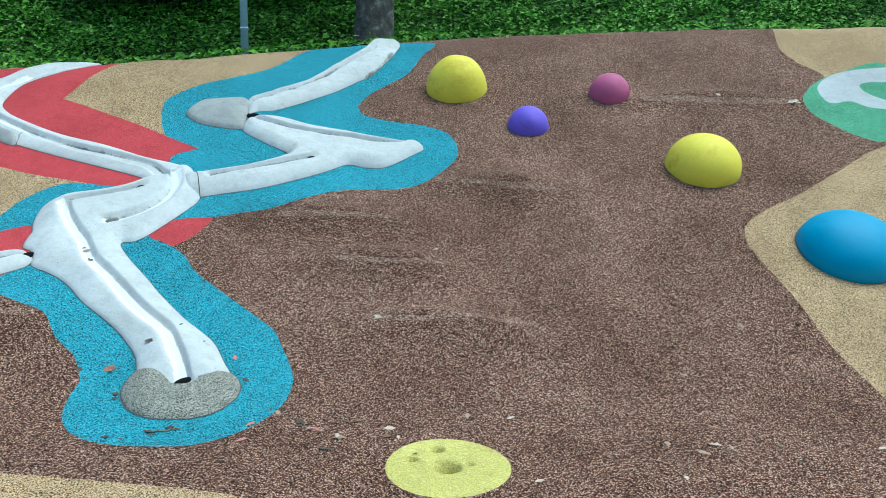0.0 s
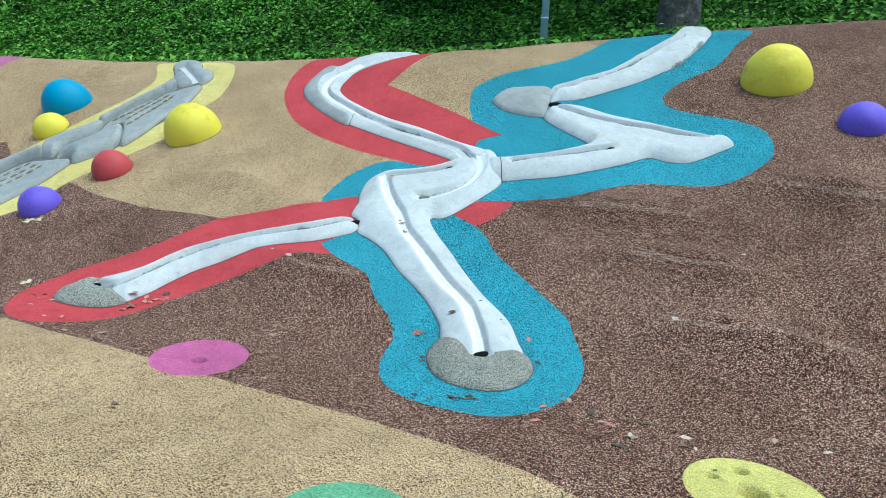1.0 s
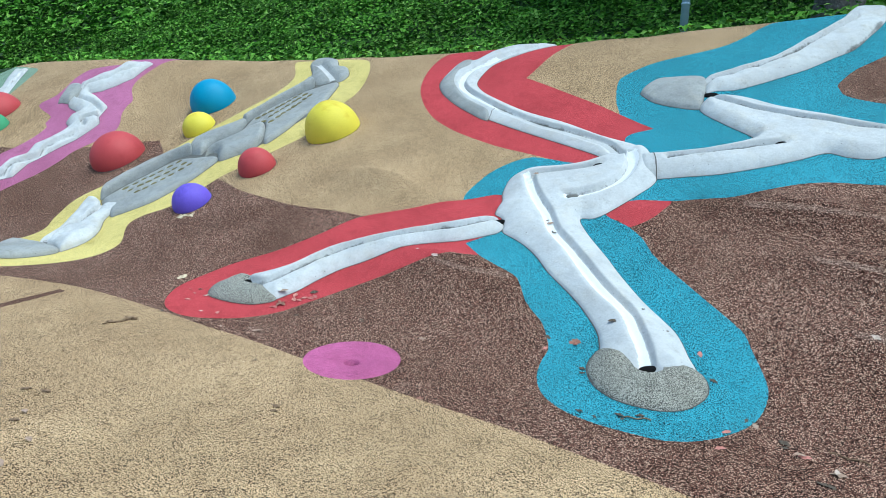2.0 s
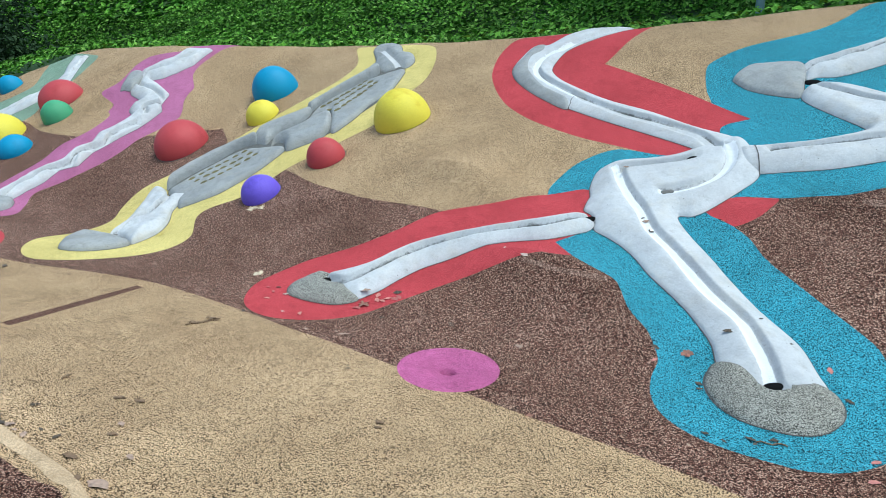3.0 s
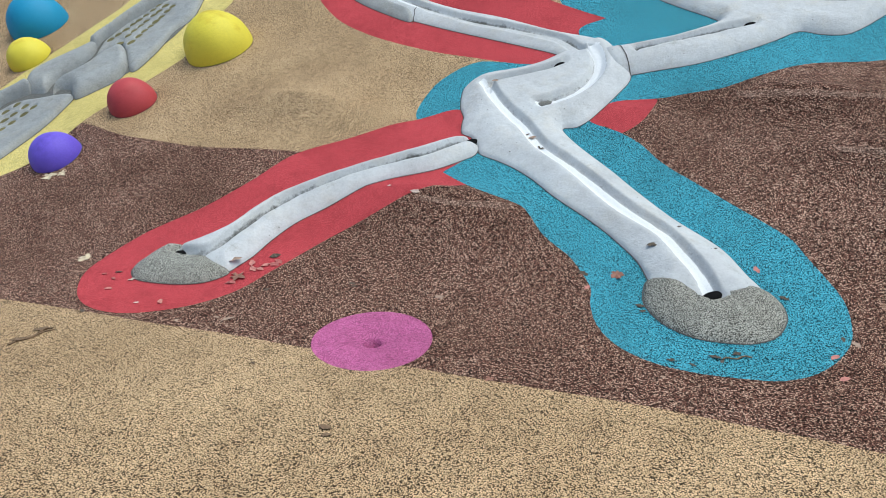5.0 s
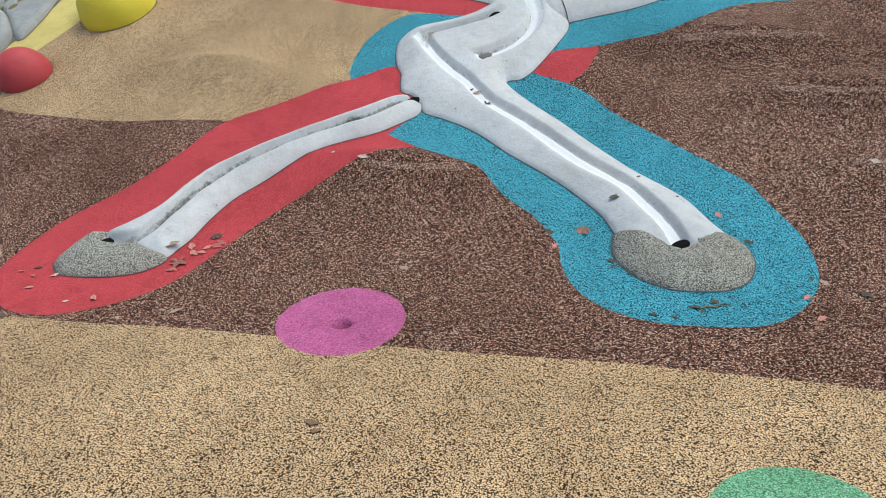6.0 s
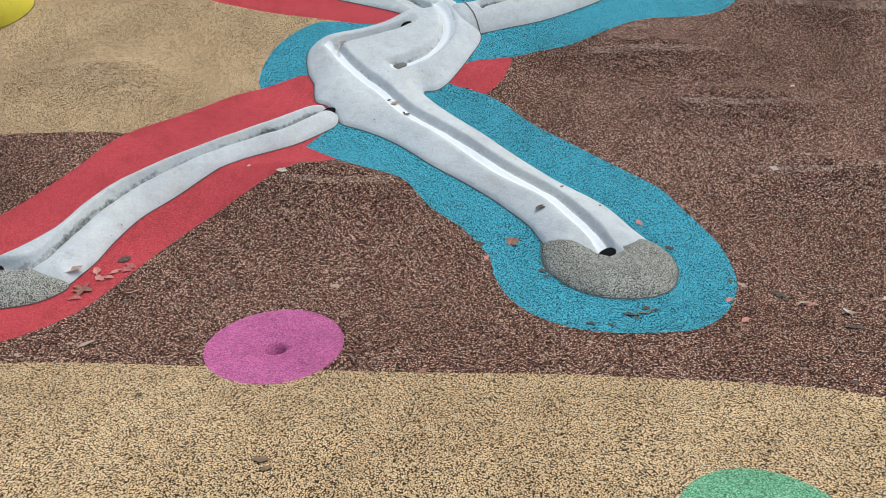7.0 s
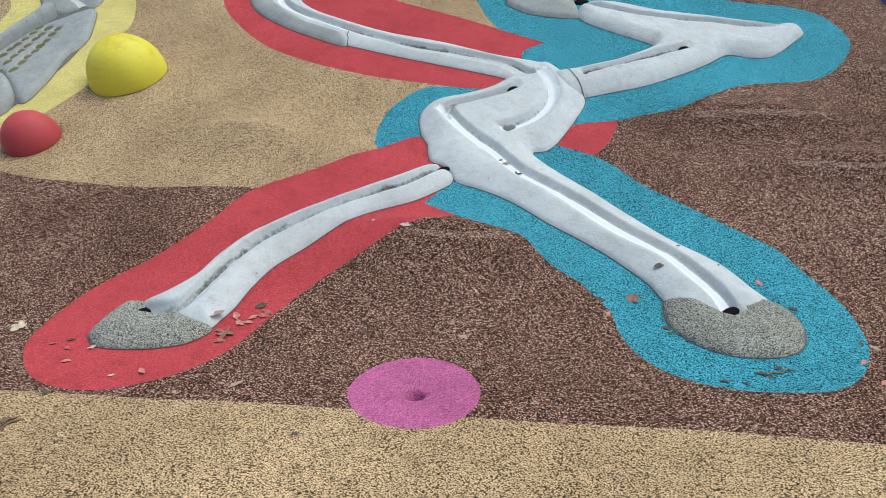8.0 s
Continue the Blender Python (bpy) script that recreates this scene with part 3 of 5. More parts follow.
GWHITE = [(-13.54, 5.95), (-13.2, 5.66), (-12.68, 5.33), (-12.64, 5.08), (-12.72, 4.79), (-12.87, 4.47), (-13.42, 4.24), (-14.07, 4.01), (-14.35, 3.91), (-13.85, 3.76), (-13.63, 3.88), (-13.05, 4.05), (-12.5, 4.28), (-12.27, 4.61), (-12.2, 4.86), (-12.04, 5.07), (-12.42, 5.43), (-13.08, 5.97)]
FALLEN = {
    "rust": [
        (-1.92, 4.12, 0.054), (-3.96, 3.55, 0.065), (-2.29, 3.05, 0.031),
    ],
    "pinkish": [
        (-2.05, 3.98, 0.024), (-1.23, 4.33, 0.027), (-0.91, 3.73, 0.028), (-0.89, 3.55, 0.029), (-3.95, 3.69, 0.035), (-3.91, 3.64, 0.034),
        (-3.87, 3.65, 0.026), (-3.86, 3.69, 0.03), (-4.6, 3.23, 0.025), (-4.19, 3.19, 0.032), (-0.56, 3.71, 0.031),
    ],
    "dark": [
        (-2.09, 4.08, 0.031), (-1.1, 4.16, 0.027), (-1.77, 3.91, 0.025), (-1.75, 3.87, 0.017), (-0.86, 3.9, 0.021), (-1.4, 3.57, 0.028),
        (-1.37, 3.54, 0.016), (-1.31, 3.63, 0.025), (-1.58, 3.48, 0.022), (-1.49, 3.47, 0.018), (-1.76, 4.3, 0.033), (-1.64, 4.47, 0.015),
        (-1.44, 4.36, 0.011), (-3.85, 3.78, 0.035), (-4.7, 3.41, 0.023), (-3.28, 3.67, 0.023), (-2.69, 5.14, 0.017), (-2.56, 5.01, 0.021),
        (-2.58, 5.02, 0.015), (-2.75, 4.92, 0.008), (-0.67, 3.8, 0.027), (-0.65, 3.75, 0.021), (-0.46, 3.51, 0.032), (-0.64, 3.07, 0.021),
        (-3.34, 2.83, 0.01), (-1.98, 2.43, 0.008), (-1.14, 2.52, 0.007), (-4.51, 2.97, 0.029), (-3.26, 3.65, 0.02), (-7.69, 3.18, 0.022),
        (-3.32, 2.81, 0.013), (-6.45, 1.94, 0.045), (-6.75, 2.31, 0.045), (-6.18, 2.55, 0.017), (-3.96, 2.35, 0.012), (-3.71, 3.48, 0.023),
        (-3.31, 2.8, 0.011), (-3.94, 2.33, 0.011), (-0.66, 3.79, 0.035), (-0.42, 3.51, 0.025), (0.18, 3.88, 0.025), (0.43, 4.2, 0.016),
        (0.7, 4.06, 0.024), (0.8, 3.67, 0.017), (1.56, 3.73, 0.021), (1.77, 3.94, 0.024), (1.88, 3.65, 0.021), (-0.0, 3.52, 0.013),
        (-3.62, 1.41, 0.025), (-4.46, 1.33, 0.03), (-4.0, 1.46, 0.02), (-4.38, 1.3, 0.02), (-3.9, 1.29, 0.03), (-3.73, 1.39, 0.02),
        (-3.99, 1.48, 0.016),
    ],
    "tan": [
        (-3.14, 1.36, 0.055),
        (-0.81, 3.87, 0.029), (-1.6, 3.32, 0.015), (-4.04, 3.64, 0.051), (-3.78, 3.14, 0.02), (-3.71, 3.14, 0.038), (-3.95, 3.04, 0.02),
        (-2.65, 5.11, 0.032), (-3.06, 5.59, 0.026), (-0.41, 3.64, 0.038), (-2.77, 3.69, 0.027), (-2.77, 3.68, 0.028), (-6.15, 3.97, 0.02),
        (-0.58, 3.71, 0.03), (-0.22, 3.53, 0.019), (0.23, 3.98, 0.032), (1.27, 3.78, 0.032), (1.43, 3.7, 0.035), (1.59, 3.78, 0.023),
        (1.54, 4.58, 0.026), (0.69, 4.27, 0.014), (2.34, 3.68, 0.009), (2.02, 5.06, 0.031), (-3.87, 1.31, 0.035), (-3.73, 1.32, 0.03),
        (-3.25, 1.54, 0.03), (-3.54, 1.65, 0.03), (-3.8, 1.31, 0.02),
    ],
    "red": [
        (-3.99, 3.57, 0.022), (-3.81, 3.71, 0.036), (-3.8, 3.74, 0.035), (-3.95, 3.49, 0.031), (-3.97, 3.48, 0.019), (-4.67, 3.34, 0.023),
        (-4.77, 3.37, 0.02),
    ],
    "pale": [
        (-4.31, 3.14, 0.017), (-4.55, 3.36, 0.026), (-3.18, 4.34, 0.036), (-3.38, 4.39, 0.015), (-0.41, 4.73, 0.029), (-0.1, 5.43, 0.022),
        (-0.42, 3.65, 0.026), (-0.17, 3.78, 0.033), (-0.11, 3.69, 0.02), (0.47, 3.99, 0.03), (0.6, 3.31, 0.026), (1.51, 3.8, 0.039),
        (1.28, 3.42, 0.021), (2.36, 3.86, 0.029), (3.29, 7.83, 0.063), (2.55, 7.83, 0.029), (3.34, 7.82, 0.034),
    ],
    "brown": [
        (-2.75, 2.48, 0.031), (-2.72, 2.44, 0.023), (-4.52, 2.61, 0.042), (-4.52, 2.73, 0.039), (-0.17, 3.69, 0.034), (1.85, 3.82, 0.03),
        (-4.89, 1.4, 0.03), (-4.78, 1.41, 0.035), (-4.31, 1.3, 0.03), (-4.0, 1.31, 0.045), (-3.8, 1.77, 0.03), (-3.7, 1.82, 0.035),
        (-3.48, 1.58, 0.03), (-3.42, 1.38, 0.04), (-3.24, 1.33, 0.025), (-4.31, 1.35, 0.02), (-4.17, 1.34, 0.02),
    ],
    "straw": [
        (-5.04, 3.49, 0.059), (-6.16, 4.24, 0.078), (-6.07, 4.28, 0.057),
    ],
    "yellowed": [
        (-6.76, 3.64, 0.042),
    ],
}
TWIGS = [(-0.39, 3.83, -2, 0.17), (-4.5, 2.66, 84, 0.22), (-1.31, 3.59, 28, 0.13), (-4.49, 2.65, 75, 0.21), (-4.43, 1.35, 100.0, 0.08), (-4.5, 1.41, 116.0, 0.06), (-4.21, 1.7, 123.0, 0.06)]
YRIM1 = [(-7.81, 4.31), (-7.88, 4.41), (-7.85, 4.65), (-7.73, 4.93), (-7.52, 5.15), (-7.45, 5.22), (-7.34, 5.16), (-7.52, 5.05), (-7.65, 4.78), (-7.74, 4.5), (-7.76, 4.31)]
YRIB = [(-7.39, 5.16), (-7.52, 5.28), (-7.5, 5.41), (-7.34, 5.58), (-7.18, 5.75), (-7.11, 5.79), (-7.05, 5.65), (-7.1, 5.48), (-7.17, 5.28), (-7.16, 5.16), (-7.32, 5.16)]
YRIM2 = [(-7.19, 5.77), (-7.11, 6.03), (-7.02, 6.32), (-6.94, 6.52), (-6.92, 6.62), (-6.79, 6.57), (-6.88, 6.41), (-7.01, 6.16), (-7.11, 5.88), (-7.1, 5.76)]
YBODY1 = [(-7.68, 4.26), (-7.64, 4.43), (-7.58, 4.69), (-7.48, 4.93), (-7.33, 5.05), (-7.08, 5.09), (-6.83, 5.12), (-6.74, 5.08), (-6.75, 4.84), (-6.82, 4.56), (-6.87, 4.35), (-7.01, 4.2), (-7.12, 4.11), (-7.16, 4.07), (-7.55, 4.22)]
YBODY2 = [(-7.02, 5.11), (-7.08, 5.2), (-7.05, 5.3), (-6.94, 5.44), (-6.9, 5.58), (-6.84, 5.67), (-6.73, 5.73), (-6.49, 5.51), (-6.45, 5.37), (-6.56, 5.22), (-6.71, 5.08), (-6.89, 5.19), (-7.02, 5.18)]
YBODY3 = [(-6.99, 5.63), (-7.04, 5.73), (-7.06, 5.86), (-6.98, 6.13), (-6.85, 6.39), (-6.66, 6.52), (-6.48, 6.66), (-6.43, 6.63), (-6.28, 6.23), (-6.34, 5.98), (-6.32, 5.66), (-6.4, 5.44), (-6.79, 5.78), (-6.92, 5.72)]
YTOP = [(-7.03, 6.71), (-7.15, 6.86), (-7.48, 7.15), (-7.5, 7.3), (-7.28, 7.35), (-7.09, 7.28), (-6.9, 7.11), (-6.7, 7.06), (-6.52, 6.9), (-6.5, 6.76), (-6.61, 6.69), (-6.75, 6.61), (-6.92, 6.63)]
# Pale streaks on the fold crests: scuffing and a highlight painted in colour.
SCUFF_LIGHT_A = [(0.02, 6.29), (0.43, 6.24), (0.86, 6.28), (0.86, 6.24), (0.43, 6.21), (0.05, 6.25)]
SCUFF_LIGHT_B = [(-1.41, 5.71), (-0.9, 5.68), (-0.5, 5.73), (-0.5, 5.7), (-0.89, 5.65), (-1.35, 5.66)]
SCUFF_LIGHT_C = [(-0.84, 5.27), (-0.38, 5.22), (0.03, 5.29), (0.03, 5.27), (-0.37, 5.2), (-0.79, 5.23)]
SCUFF_LIGHT_D = [(-0.53, 4.76), (-0.06, 4.73), (0.64, 4.88), (0.64, 4.84), (-0.06, 4.71), (-0.5, 4.72)]
SCUFF_LIGHT_E = [(1.77, 7.88), (2.49, 7.81), (3.29, 7.87), (3.27, 7.81), (2.47, 7.76), (1.81, 7.82)]
SCUFF_LIGHT_F = [(-3.17, 4.32), (-2.88, 4.32), (-2.58, 4.4), (-2.57, 4.36), (-2.87, 4.29), (-3.15, 4.29)]

DISCS = [(-2.92, 3.2, 0.288), (0.17, 3.41, 0.299), (-1.21, 2.28, 0.269)]
back_red = [(-4.2, 8.7), (-5.0, 8.3)]
POLE_AT = (-4.13, 12.3)
TREE_AT = (-1.96, 12.5)
# The first three shrubs are added in place of the shade under the trees.
SHRUBS = [(-6.6, 14.2, 1.2), (-5.0, 14.9, 1.2), (-3.6, 15.8, 1.2), (-20.6, 5.4, 1.6), (-21.5, 7.4, 1.6), (-22.5, 4.0, 1.8)]

# ---- the rubber surface, cut along its outlines and laid flush ----
LEFT_SIDE = [(-16.5, -3.0), (-16.2, 3.6), (-15.44, 4.45), (-14.7, 4.9), (-14.4, 5.5), (-13.85, 5.9)]
xs = np.linspace(-13.6, 8, 140)
BORDER = np.array(LEFT_SIDE + [(x, crest_line(x) + 0.3) for x in xs] + [(8, -3.0)])


def disc_outline(cx, cy, r, n=64):
    a = np.linspace(0, 2 * np.pi, n, endpoint=False)
    wob = 1 + 0.012 * np.sin(3 * a + cx * 7)
    return np.stack([cx + r * wob * np.cos(a), cy + r * wob * np.sin(a)], -1)


back = [(x, crest_line(x) + 0.5) for x in np.linspace(-15.5, -2.0, 20)]
path_top = smooth_loop([(-16.6, 0.6), (-9.5, 1.7)] + PATH_EDGE + [(-0.3, 2.86), (0.6, 2.6), (2.0, 2.0), (5, 1.2), (8.1, 0.9)], closed=False)
kerb_top = smooth_loop([(8.1, -0.7), (2, 0.3), (0, 0.75), (-1.5, 1.0), (-3.2, 1.32), (-3.37, 1.32), (-3.6, 1.3), (-3.86, 1.29), (-4.2, 1.29), (-4.54, 1.32), (-4.74, 1.35), (-6.5, 1.0), (-9, 0.4), (-16.6, -0.8)], closed=False)
kerb_low = smooth_loop([(-16.6, -0.97), (-9, 0.22), (-6.5, 0.82), (-4.2, 1.18), (-3.95, 1.21), (-3.69, 1.23), (-3.45, 1.25), (-3.26, 1.25), (-3.16, 1.26), (-1.5, 0.85), (0, 0.58), (2, 0.13), (8.1, -0.89)], closed=False)
kerb_mid = (kerb_top[np.linspace(0, len(kerb_top) - 1, 700).astype(int)] + kerb_low[::-1][np.linspace(0, len(kerb_low) - 1, 700).astype(int)]) / 2
far_side = smooth_loop([(8.1, -0.97), (2, 0.05), (0, 0.5), (-1.5, 0.77), (-3.18, 1.24), (-3.37, 1.21), (-3.62, 1.19), (-3.83, 1.17), (-4.11, 1.15), (-6.5, 0.72), (-9, 0.1), (-16.6, -1.1)], closed=False)
# Paler brown for the scuffed fold crests and their painted highlight.
SCUFF_LIGHT = rubber("scuffed_highlight_rubber", (0.29, 0.175, 0.13), (0.085, 0.045, 0.033), (0.66, 0.46, 0.35), 0.28, 0.27, 0.2, 180, 0.3)
REGIONS = [
    *[("worn_highlight", SCUFF_LIGHT, "pale worn streak with painted highlight along a fold of the brown rubber", smooth_loop(q)) for q in (SCUFF_LIGHT_A, SCUFF_LIGHT_B, SCUFF_LIGHT_C, SCUFF_LIGHT_D, SCUFF_LIGHT_E, SCUFF_LIGHT_F)],
    ("kerb_strip", PALE, "smooth pale beige rubber kerb strip along the path", np.concatenate([kerb_top, kerb_low])),
    ("path_marking", rubber("dull_brown_rubber", (0.22, 0.12, 0.085), (0.15, 0.08, 0.05), (0.27, 0.16, 0.12), 0.2, 0.2), "narrow brown rubber strip set in the path", np.array(STRIP)),
    ("beige_spot", PALE, "pale beige rubber spot inside a red ring", smooth_loop(RING_IN)),
    ("red_ring", RED_R, "faded red rubber ring at the edge of the path", smooth_loop(RING_OUT)),
    ("pink_spot", PINK_R, "round pink-purple rubber spot with a centre dimple", disc_outline(*DISCS[0])),
    ("lemon_spot", LEMON_R, "round lemon yellow rubber spot, pitted and dimpled", disc_outline(*DISCS[1])),
    ("mint_spot", MINT_R, "round mint green rubber spot in the beige path", disc_outline(*DISCS[2])),
    ("red_border", RED_R, "red rubber border round the lower channel branch", smooth_loop(RED_LOW, sharp=(17, 18))),
    ("upper_red_border", RED_R, "red rubber border round the upper channel bend", smooth_loop(RED_UP + back_red, sharp=(11, 14))),
    ("turquoise_border", CYAN_R, "turquoise rubber border round the large channel", smooth_loop(CYAN, sharp=(11, 29))),
    ("red_corner", RED_R, "red rubber corner beside the turquoise border", smooth_loop(RED_TRI, sharp=(0, 2))),
    ("yellow_border", YELLOW_R, "pale yellow rubber border round the studded channel", smooth_loop(YELLOW)),
    ("magenta_border", MAGENTA_R, "magenta rubber border round the zigzag channel", smooth_loop(MAGENTA)),
    ("white_splash", rubber("pale_grey_rubber", (0.55, 0.57, 0.58), (0.46, 0.48, 0.49), (0.62, 0.64, 0.65), 0.2, 0.2, 0.2, 200, 0.6), "white painted splash on the green border", smooth_loop(SPLASH)),
    ("green_border", GREEN_R, "green rubber border with a white splash", smooth_loop(GREENR)),
    ("sage_border", SAGE_R, "faded sage green rubber border on the far bank", smooth_loop(GREEN)),
    ("brown_corner", BROWN, "brown granulate rubber corner beside the planted slope", smooth_loop(BROWN_FAR)),
    ("beige_bank", BEIGE, "beige granulate rubber on the upper bank", np.array([*smooth_loop([(-16.6, 3.3), *BEIGE_LEFT, *BEIGE_MID[:-2], (-4.4, 4.69), (-4.2, 4.7), (-3.85, 4.62), (-3.1, 5.0), (-2.8, 5.5), (-2.3, 6.3), (-1.5, 7.8), (-1.1, 8.9), (-1.0, 9.3)], closed=False, sharp=(7, 8, 15, 16)), *[(x, y) for x, y in back[::-1]]])),
    ("beige_corner", BEIGE, "beige granulate rubber corner of the bank", np.array([*smooth_loop(BEIGE_RIGHT, closed=False), (3.2, 3.0), (8.1, 3.0), (8.1, 13), (3.8, 13)])),
    ("beige_path", BEIGE, "beige speckled rubber path at the foot of the bank", np.concatenate([path_top, far_side])),
]


def build_rubber():
    rng = np.random.default_rng(3)
    points, edges = [], []
    for loop in [BORDER] + [r[3] for r in REGIONS]:
        n0 = len(points)
        keep = [loop[0]]
        for q in loop[1:]:
            if np.hypot(*(q - keep[-1])) > 0.012:
                keep.append(q)
        points += [tuple(q) for q in keep]
        edges += [(n0 + i, n0 + (i + 1) % len(keep)) for i in range(len(keep))]
    def grid(x0, x1, y0, y1, s):
        gx, gy = np.meshgrid(np.arange(x0, x1, s), np.arange(y0, y1, s))
        q = np.stack([gx.ravel(), gy.ravel()], -1)
        return q + rng.uniform(-0.2, 0.2, q.shape) * s
    near = grid(-8.6, 4.2, 2.7, 9.4, 0.055)
    far = grid(-16.4, 7.9, -2.9, 11.5, 0.16)
    far = far[~((far[:, 0] > -8.6) & (far[:, 0] < 4.2) & (far[:, 1] > 2.7) & (far[:, 1] < 9.4))]
    fine = [disc_outline(dx, dy, w * k, 20) for dx, dy, w, d in DIMPLES for k in (0.3, 0.6, 0.8, 0.95, 1.1, 1.25, 1.4, 1.7)]
    fine += [kerb_mid + (0, dy) for dy in (-0.06, 0.0, 0.06)]
    fine += [grid(fx - half, fx + half, fy - 0.3, fy + 0.12, 0.025) for fx, fy, half, rise, face in FOLDS]
    q = np.concatenate([near, far] + fine)
    q = q[inside(BORDER, q)]
    v, f = triangles(points + [tuple(p) for p in q], edges)
    mid = v[f].mean(1)
    area = np.abs(np.cross(v[f[:, 1]] - v[f[:, 0]], v[f[:, 2]] - v[f[:, 0]]))
    ok = inside(BORDER, mid) & (area > 1e-9)
    f, mid = f[ok], mid[ok]
    z = surface(v[:, 0], v[:, 1])
    z = z + 0.025 * np.exp(-((off_line(kerb_mid[::12], v) / 0.035) ** 2))
    h = 0.01
    nx = -(surface(v[:, 0] + h, v[:, 1]) - surface(v[:, 0] - h, v[:, 1])) / (2 * h)
    ny = -(surface(v[:, 0], v[:, 1] + h) - surface(v[:, 0], v[:, 1] - h)) / (2 * h)
    normal = np.stack([nx, ny, np.ones(len(v))], -1)
    normal /= np.linalg.norm(normal, axis=1)[:, None]
    owner = np.full(len(f), len(REGIONS))
    for i in range(len(REGIONS) - 1, -1, -1):
        owner[inside(REGIONS[i][3], mid)] = i
    kinds = REGIONS + [("pavement", BROWN, "brown speckled granulate rubber play surface", None)]
    for i, (name, mat, label, _) in enumerate(kinds):
        sub = f[owner == i]
        if not len(sub):
            continue
        used, back_to = np.unique(sub, return_inverse=True)
        ob = mesh_object(name, np.column_stack([v[used], z[used]]), back_to.reshape(-1, 3), [mat])
        ob.data.normals_split_custom_set_from_vertices([tuple(n) for n in normal[used]])
        tagged(ob, label, "play surface", kind="structure")


build_rubber()


# ---- the ground to the horizon, with the planted slope ----
def build_ground():
    xs = np.concatenate([[-400, -200, -100, -60, -40], np.arange(-30, 14, 0.5), [20, 40, 100, 200, 400]])
    ys = np.concatenate([[-400, -200, -100, -50, -20, -10], np.arange(-5, 22, 0.4), [30, 50, 100, 200, 400]])
    gx, gy = np.meshgrid(xs, ys)
    z = terrain(gx, gy) - 0.05 - 0.3 * (gy < crest_line(np.clip(gx, -30, 12)) - 0.3) * (gx > -13.5) - 0.12 * (gy < 1)
    n, m = gx.shape
    faces = [(i * m + j, i * m + j + 1, (i + 1) * m + j + 1, (i + 1) * m + j) for i in range(n - 1) for j in range(m - 1)]
    ob = mesh_object("ground", np.stack([gx.ravel(), gy.ravel(), z.ravel()], -1), faces, [SOIL])
    tagged(ob, "dark soil of the planted slope behind the bank", "ground", kind="structure")


build_ground()


def leaf_cloud(centres, normals, size, rng, fold=0.25):
    """Many small folded leaves: vertices and faces."""
    n = len(centres)
    a = rng.normal(size=(n, 3))
    a -= (a * normals).sum(1, keepdims=True) * normals
    a /= np.linalg.norm(a, axis=1)[:, None]
    b = np.cross(normals, a)
    s = size[:, None]
    tip, stem = centres + a * s, centres - a * s
    left = centres + b * s * 0.55 + normals * s * fold
    right = centres - b * s * 0.55 + normals * s * fold
    v = np.stack([stem, left, tip, right], 1).reshape(-1, 3)
    i = np.arange(n)[:, None] * 4
    return v, np.concatenate([i + [0, 2, 1], i + [0, 3, 2]], 0)


def build_ivy():
    rng = np.random.default_rng(11)
    n = 260000
    x = rng.uniform(-30, 9, n)
    up = np.where(rng.random(n) < 0.06, rng.uniform(0.2, 3, n), rng.uniform(3, 9.5, n))
    y = crest_line(np.clip(x, -30, 12)) + up
    z = terrain(x, y) + rng.uniform(-0.05, 0.16, n) + 0.12 * np.sin(x * 2.3 + 1.7 * np.sin(y * 1.9)) * np.sin(y * 2.7) * np.clip(up, 0, 1)
    z = np.where(up < 0.6, np.minimum(z, ground(x, y) + 0.06), z)
    # the strip left of the rubber, too
    m = 40000
    x2, y2 = rng.uniform(-32, -13.6, m), rng.uniform(1.0, 11.0, m)
    edge = np.interp(y2, [p[1] for p in LEFT_SIDE], [p[0] for p in LEFT_SIDE])
    keep = x2 < edge - 0.1
    x, y = np.concatenate([x, x2[keep]]), np.concatenate([y, y2[keep]])
    z = np.concatenate([z, terrain(x2[keep], y2[keep]) + rng.uniform(0, 0.1, keep.sum())])
    # and the slope further up
    m = 60000
    x3 = rng.uniform(-40, -6, m)
    y3 = crest_line(np.clip(x3, -30, 12)) + rng.uniform(9, 20, m)
    x, y = np.concatenate([x, x3]), np.concatenate([y, y3])
    z = np.concatenate([z, terrain(x3, y3) + rng.uniform(0, 0.25, m)])
    c = np.stack([x, y, z], -1)
    nrm = np.array([0, -0.45, 0.9]) + rng.normal(scale=0.42, size=c.shape)
    nrm /= np.linalg.norm(nrm, axis=1)[:, None]
    v, f = leaf_cloud(c, nrm, rng.uniform(0.028, 0.075, len(c)) * np.where(np.arange(len(c)) < len(c) - m, 1.0, 2.2), rng)
    ob = mesh_object("ground_cover", v, f, [IVY], smooth=False)
    tagged(ob, "dense green ground cover plants on the slope", "ground cover", kind="stuff")


build_ivy()


# ---- the water channels of moulded concrete ----
def ease(a, b, s):
    t = np.clip((s - a) / (b - a), 0, 1)
    return t * t * (3 - 2 * t)


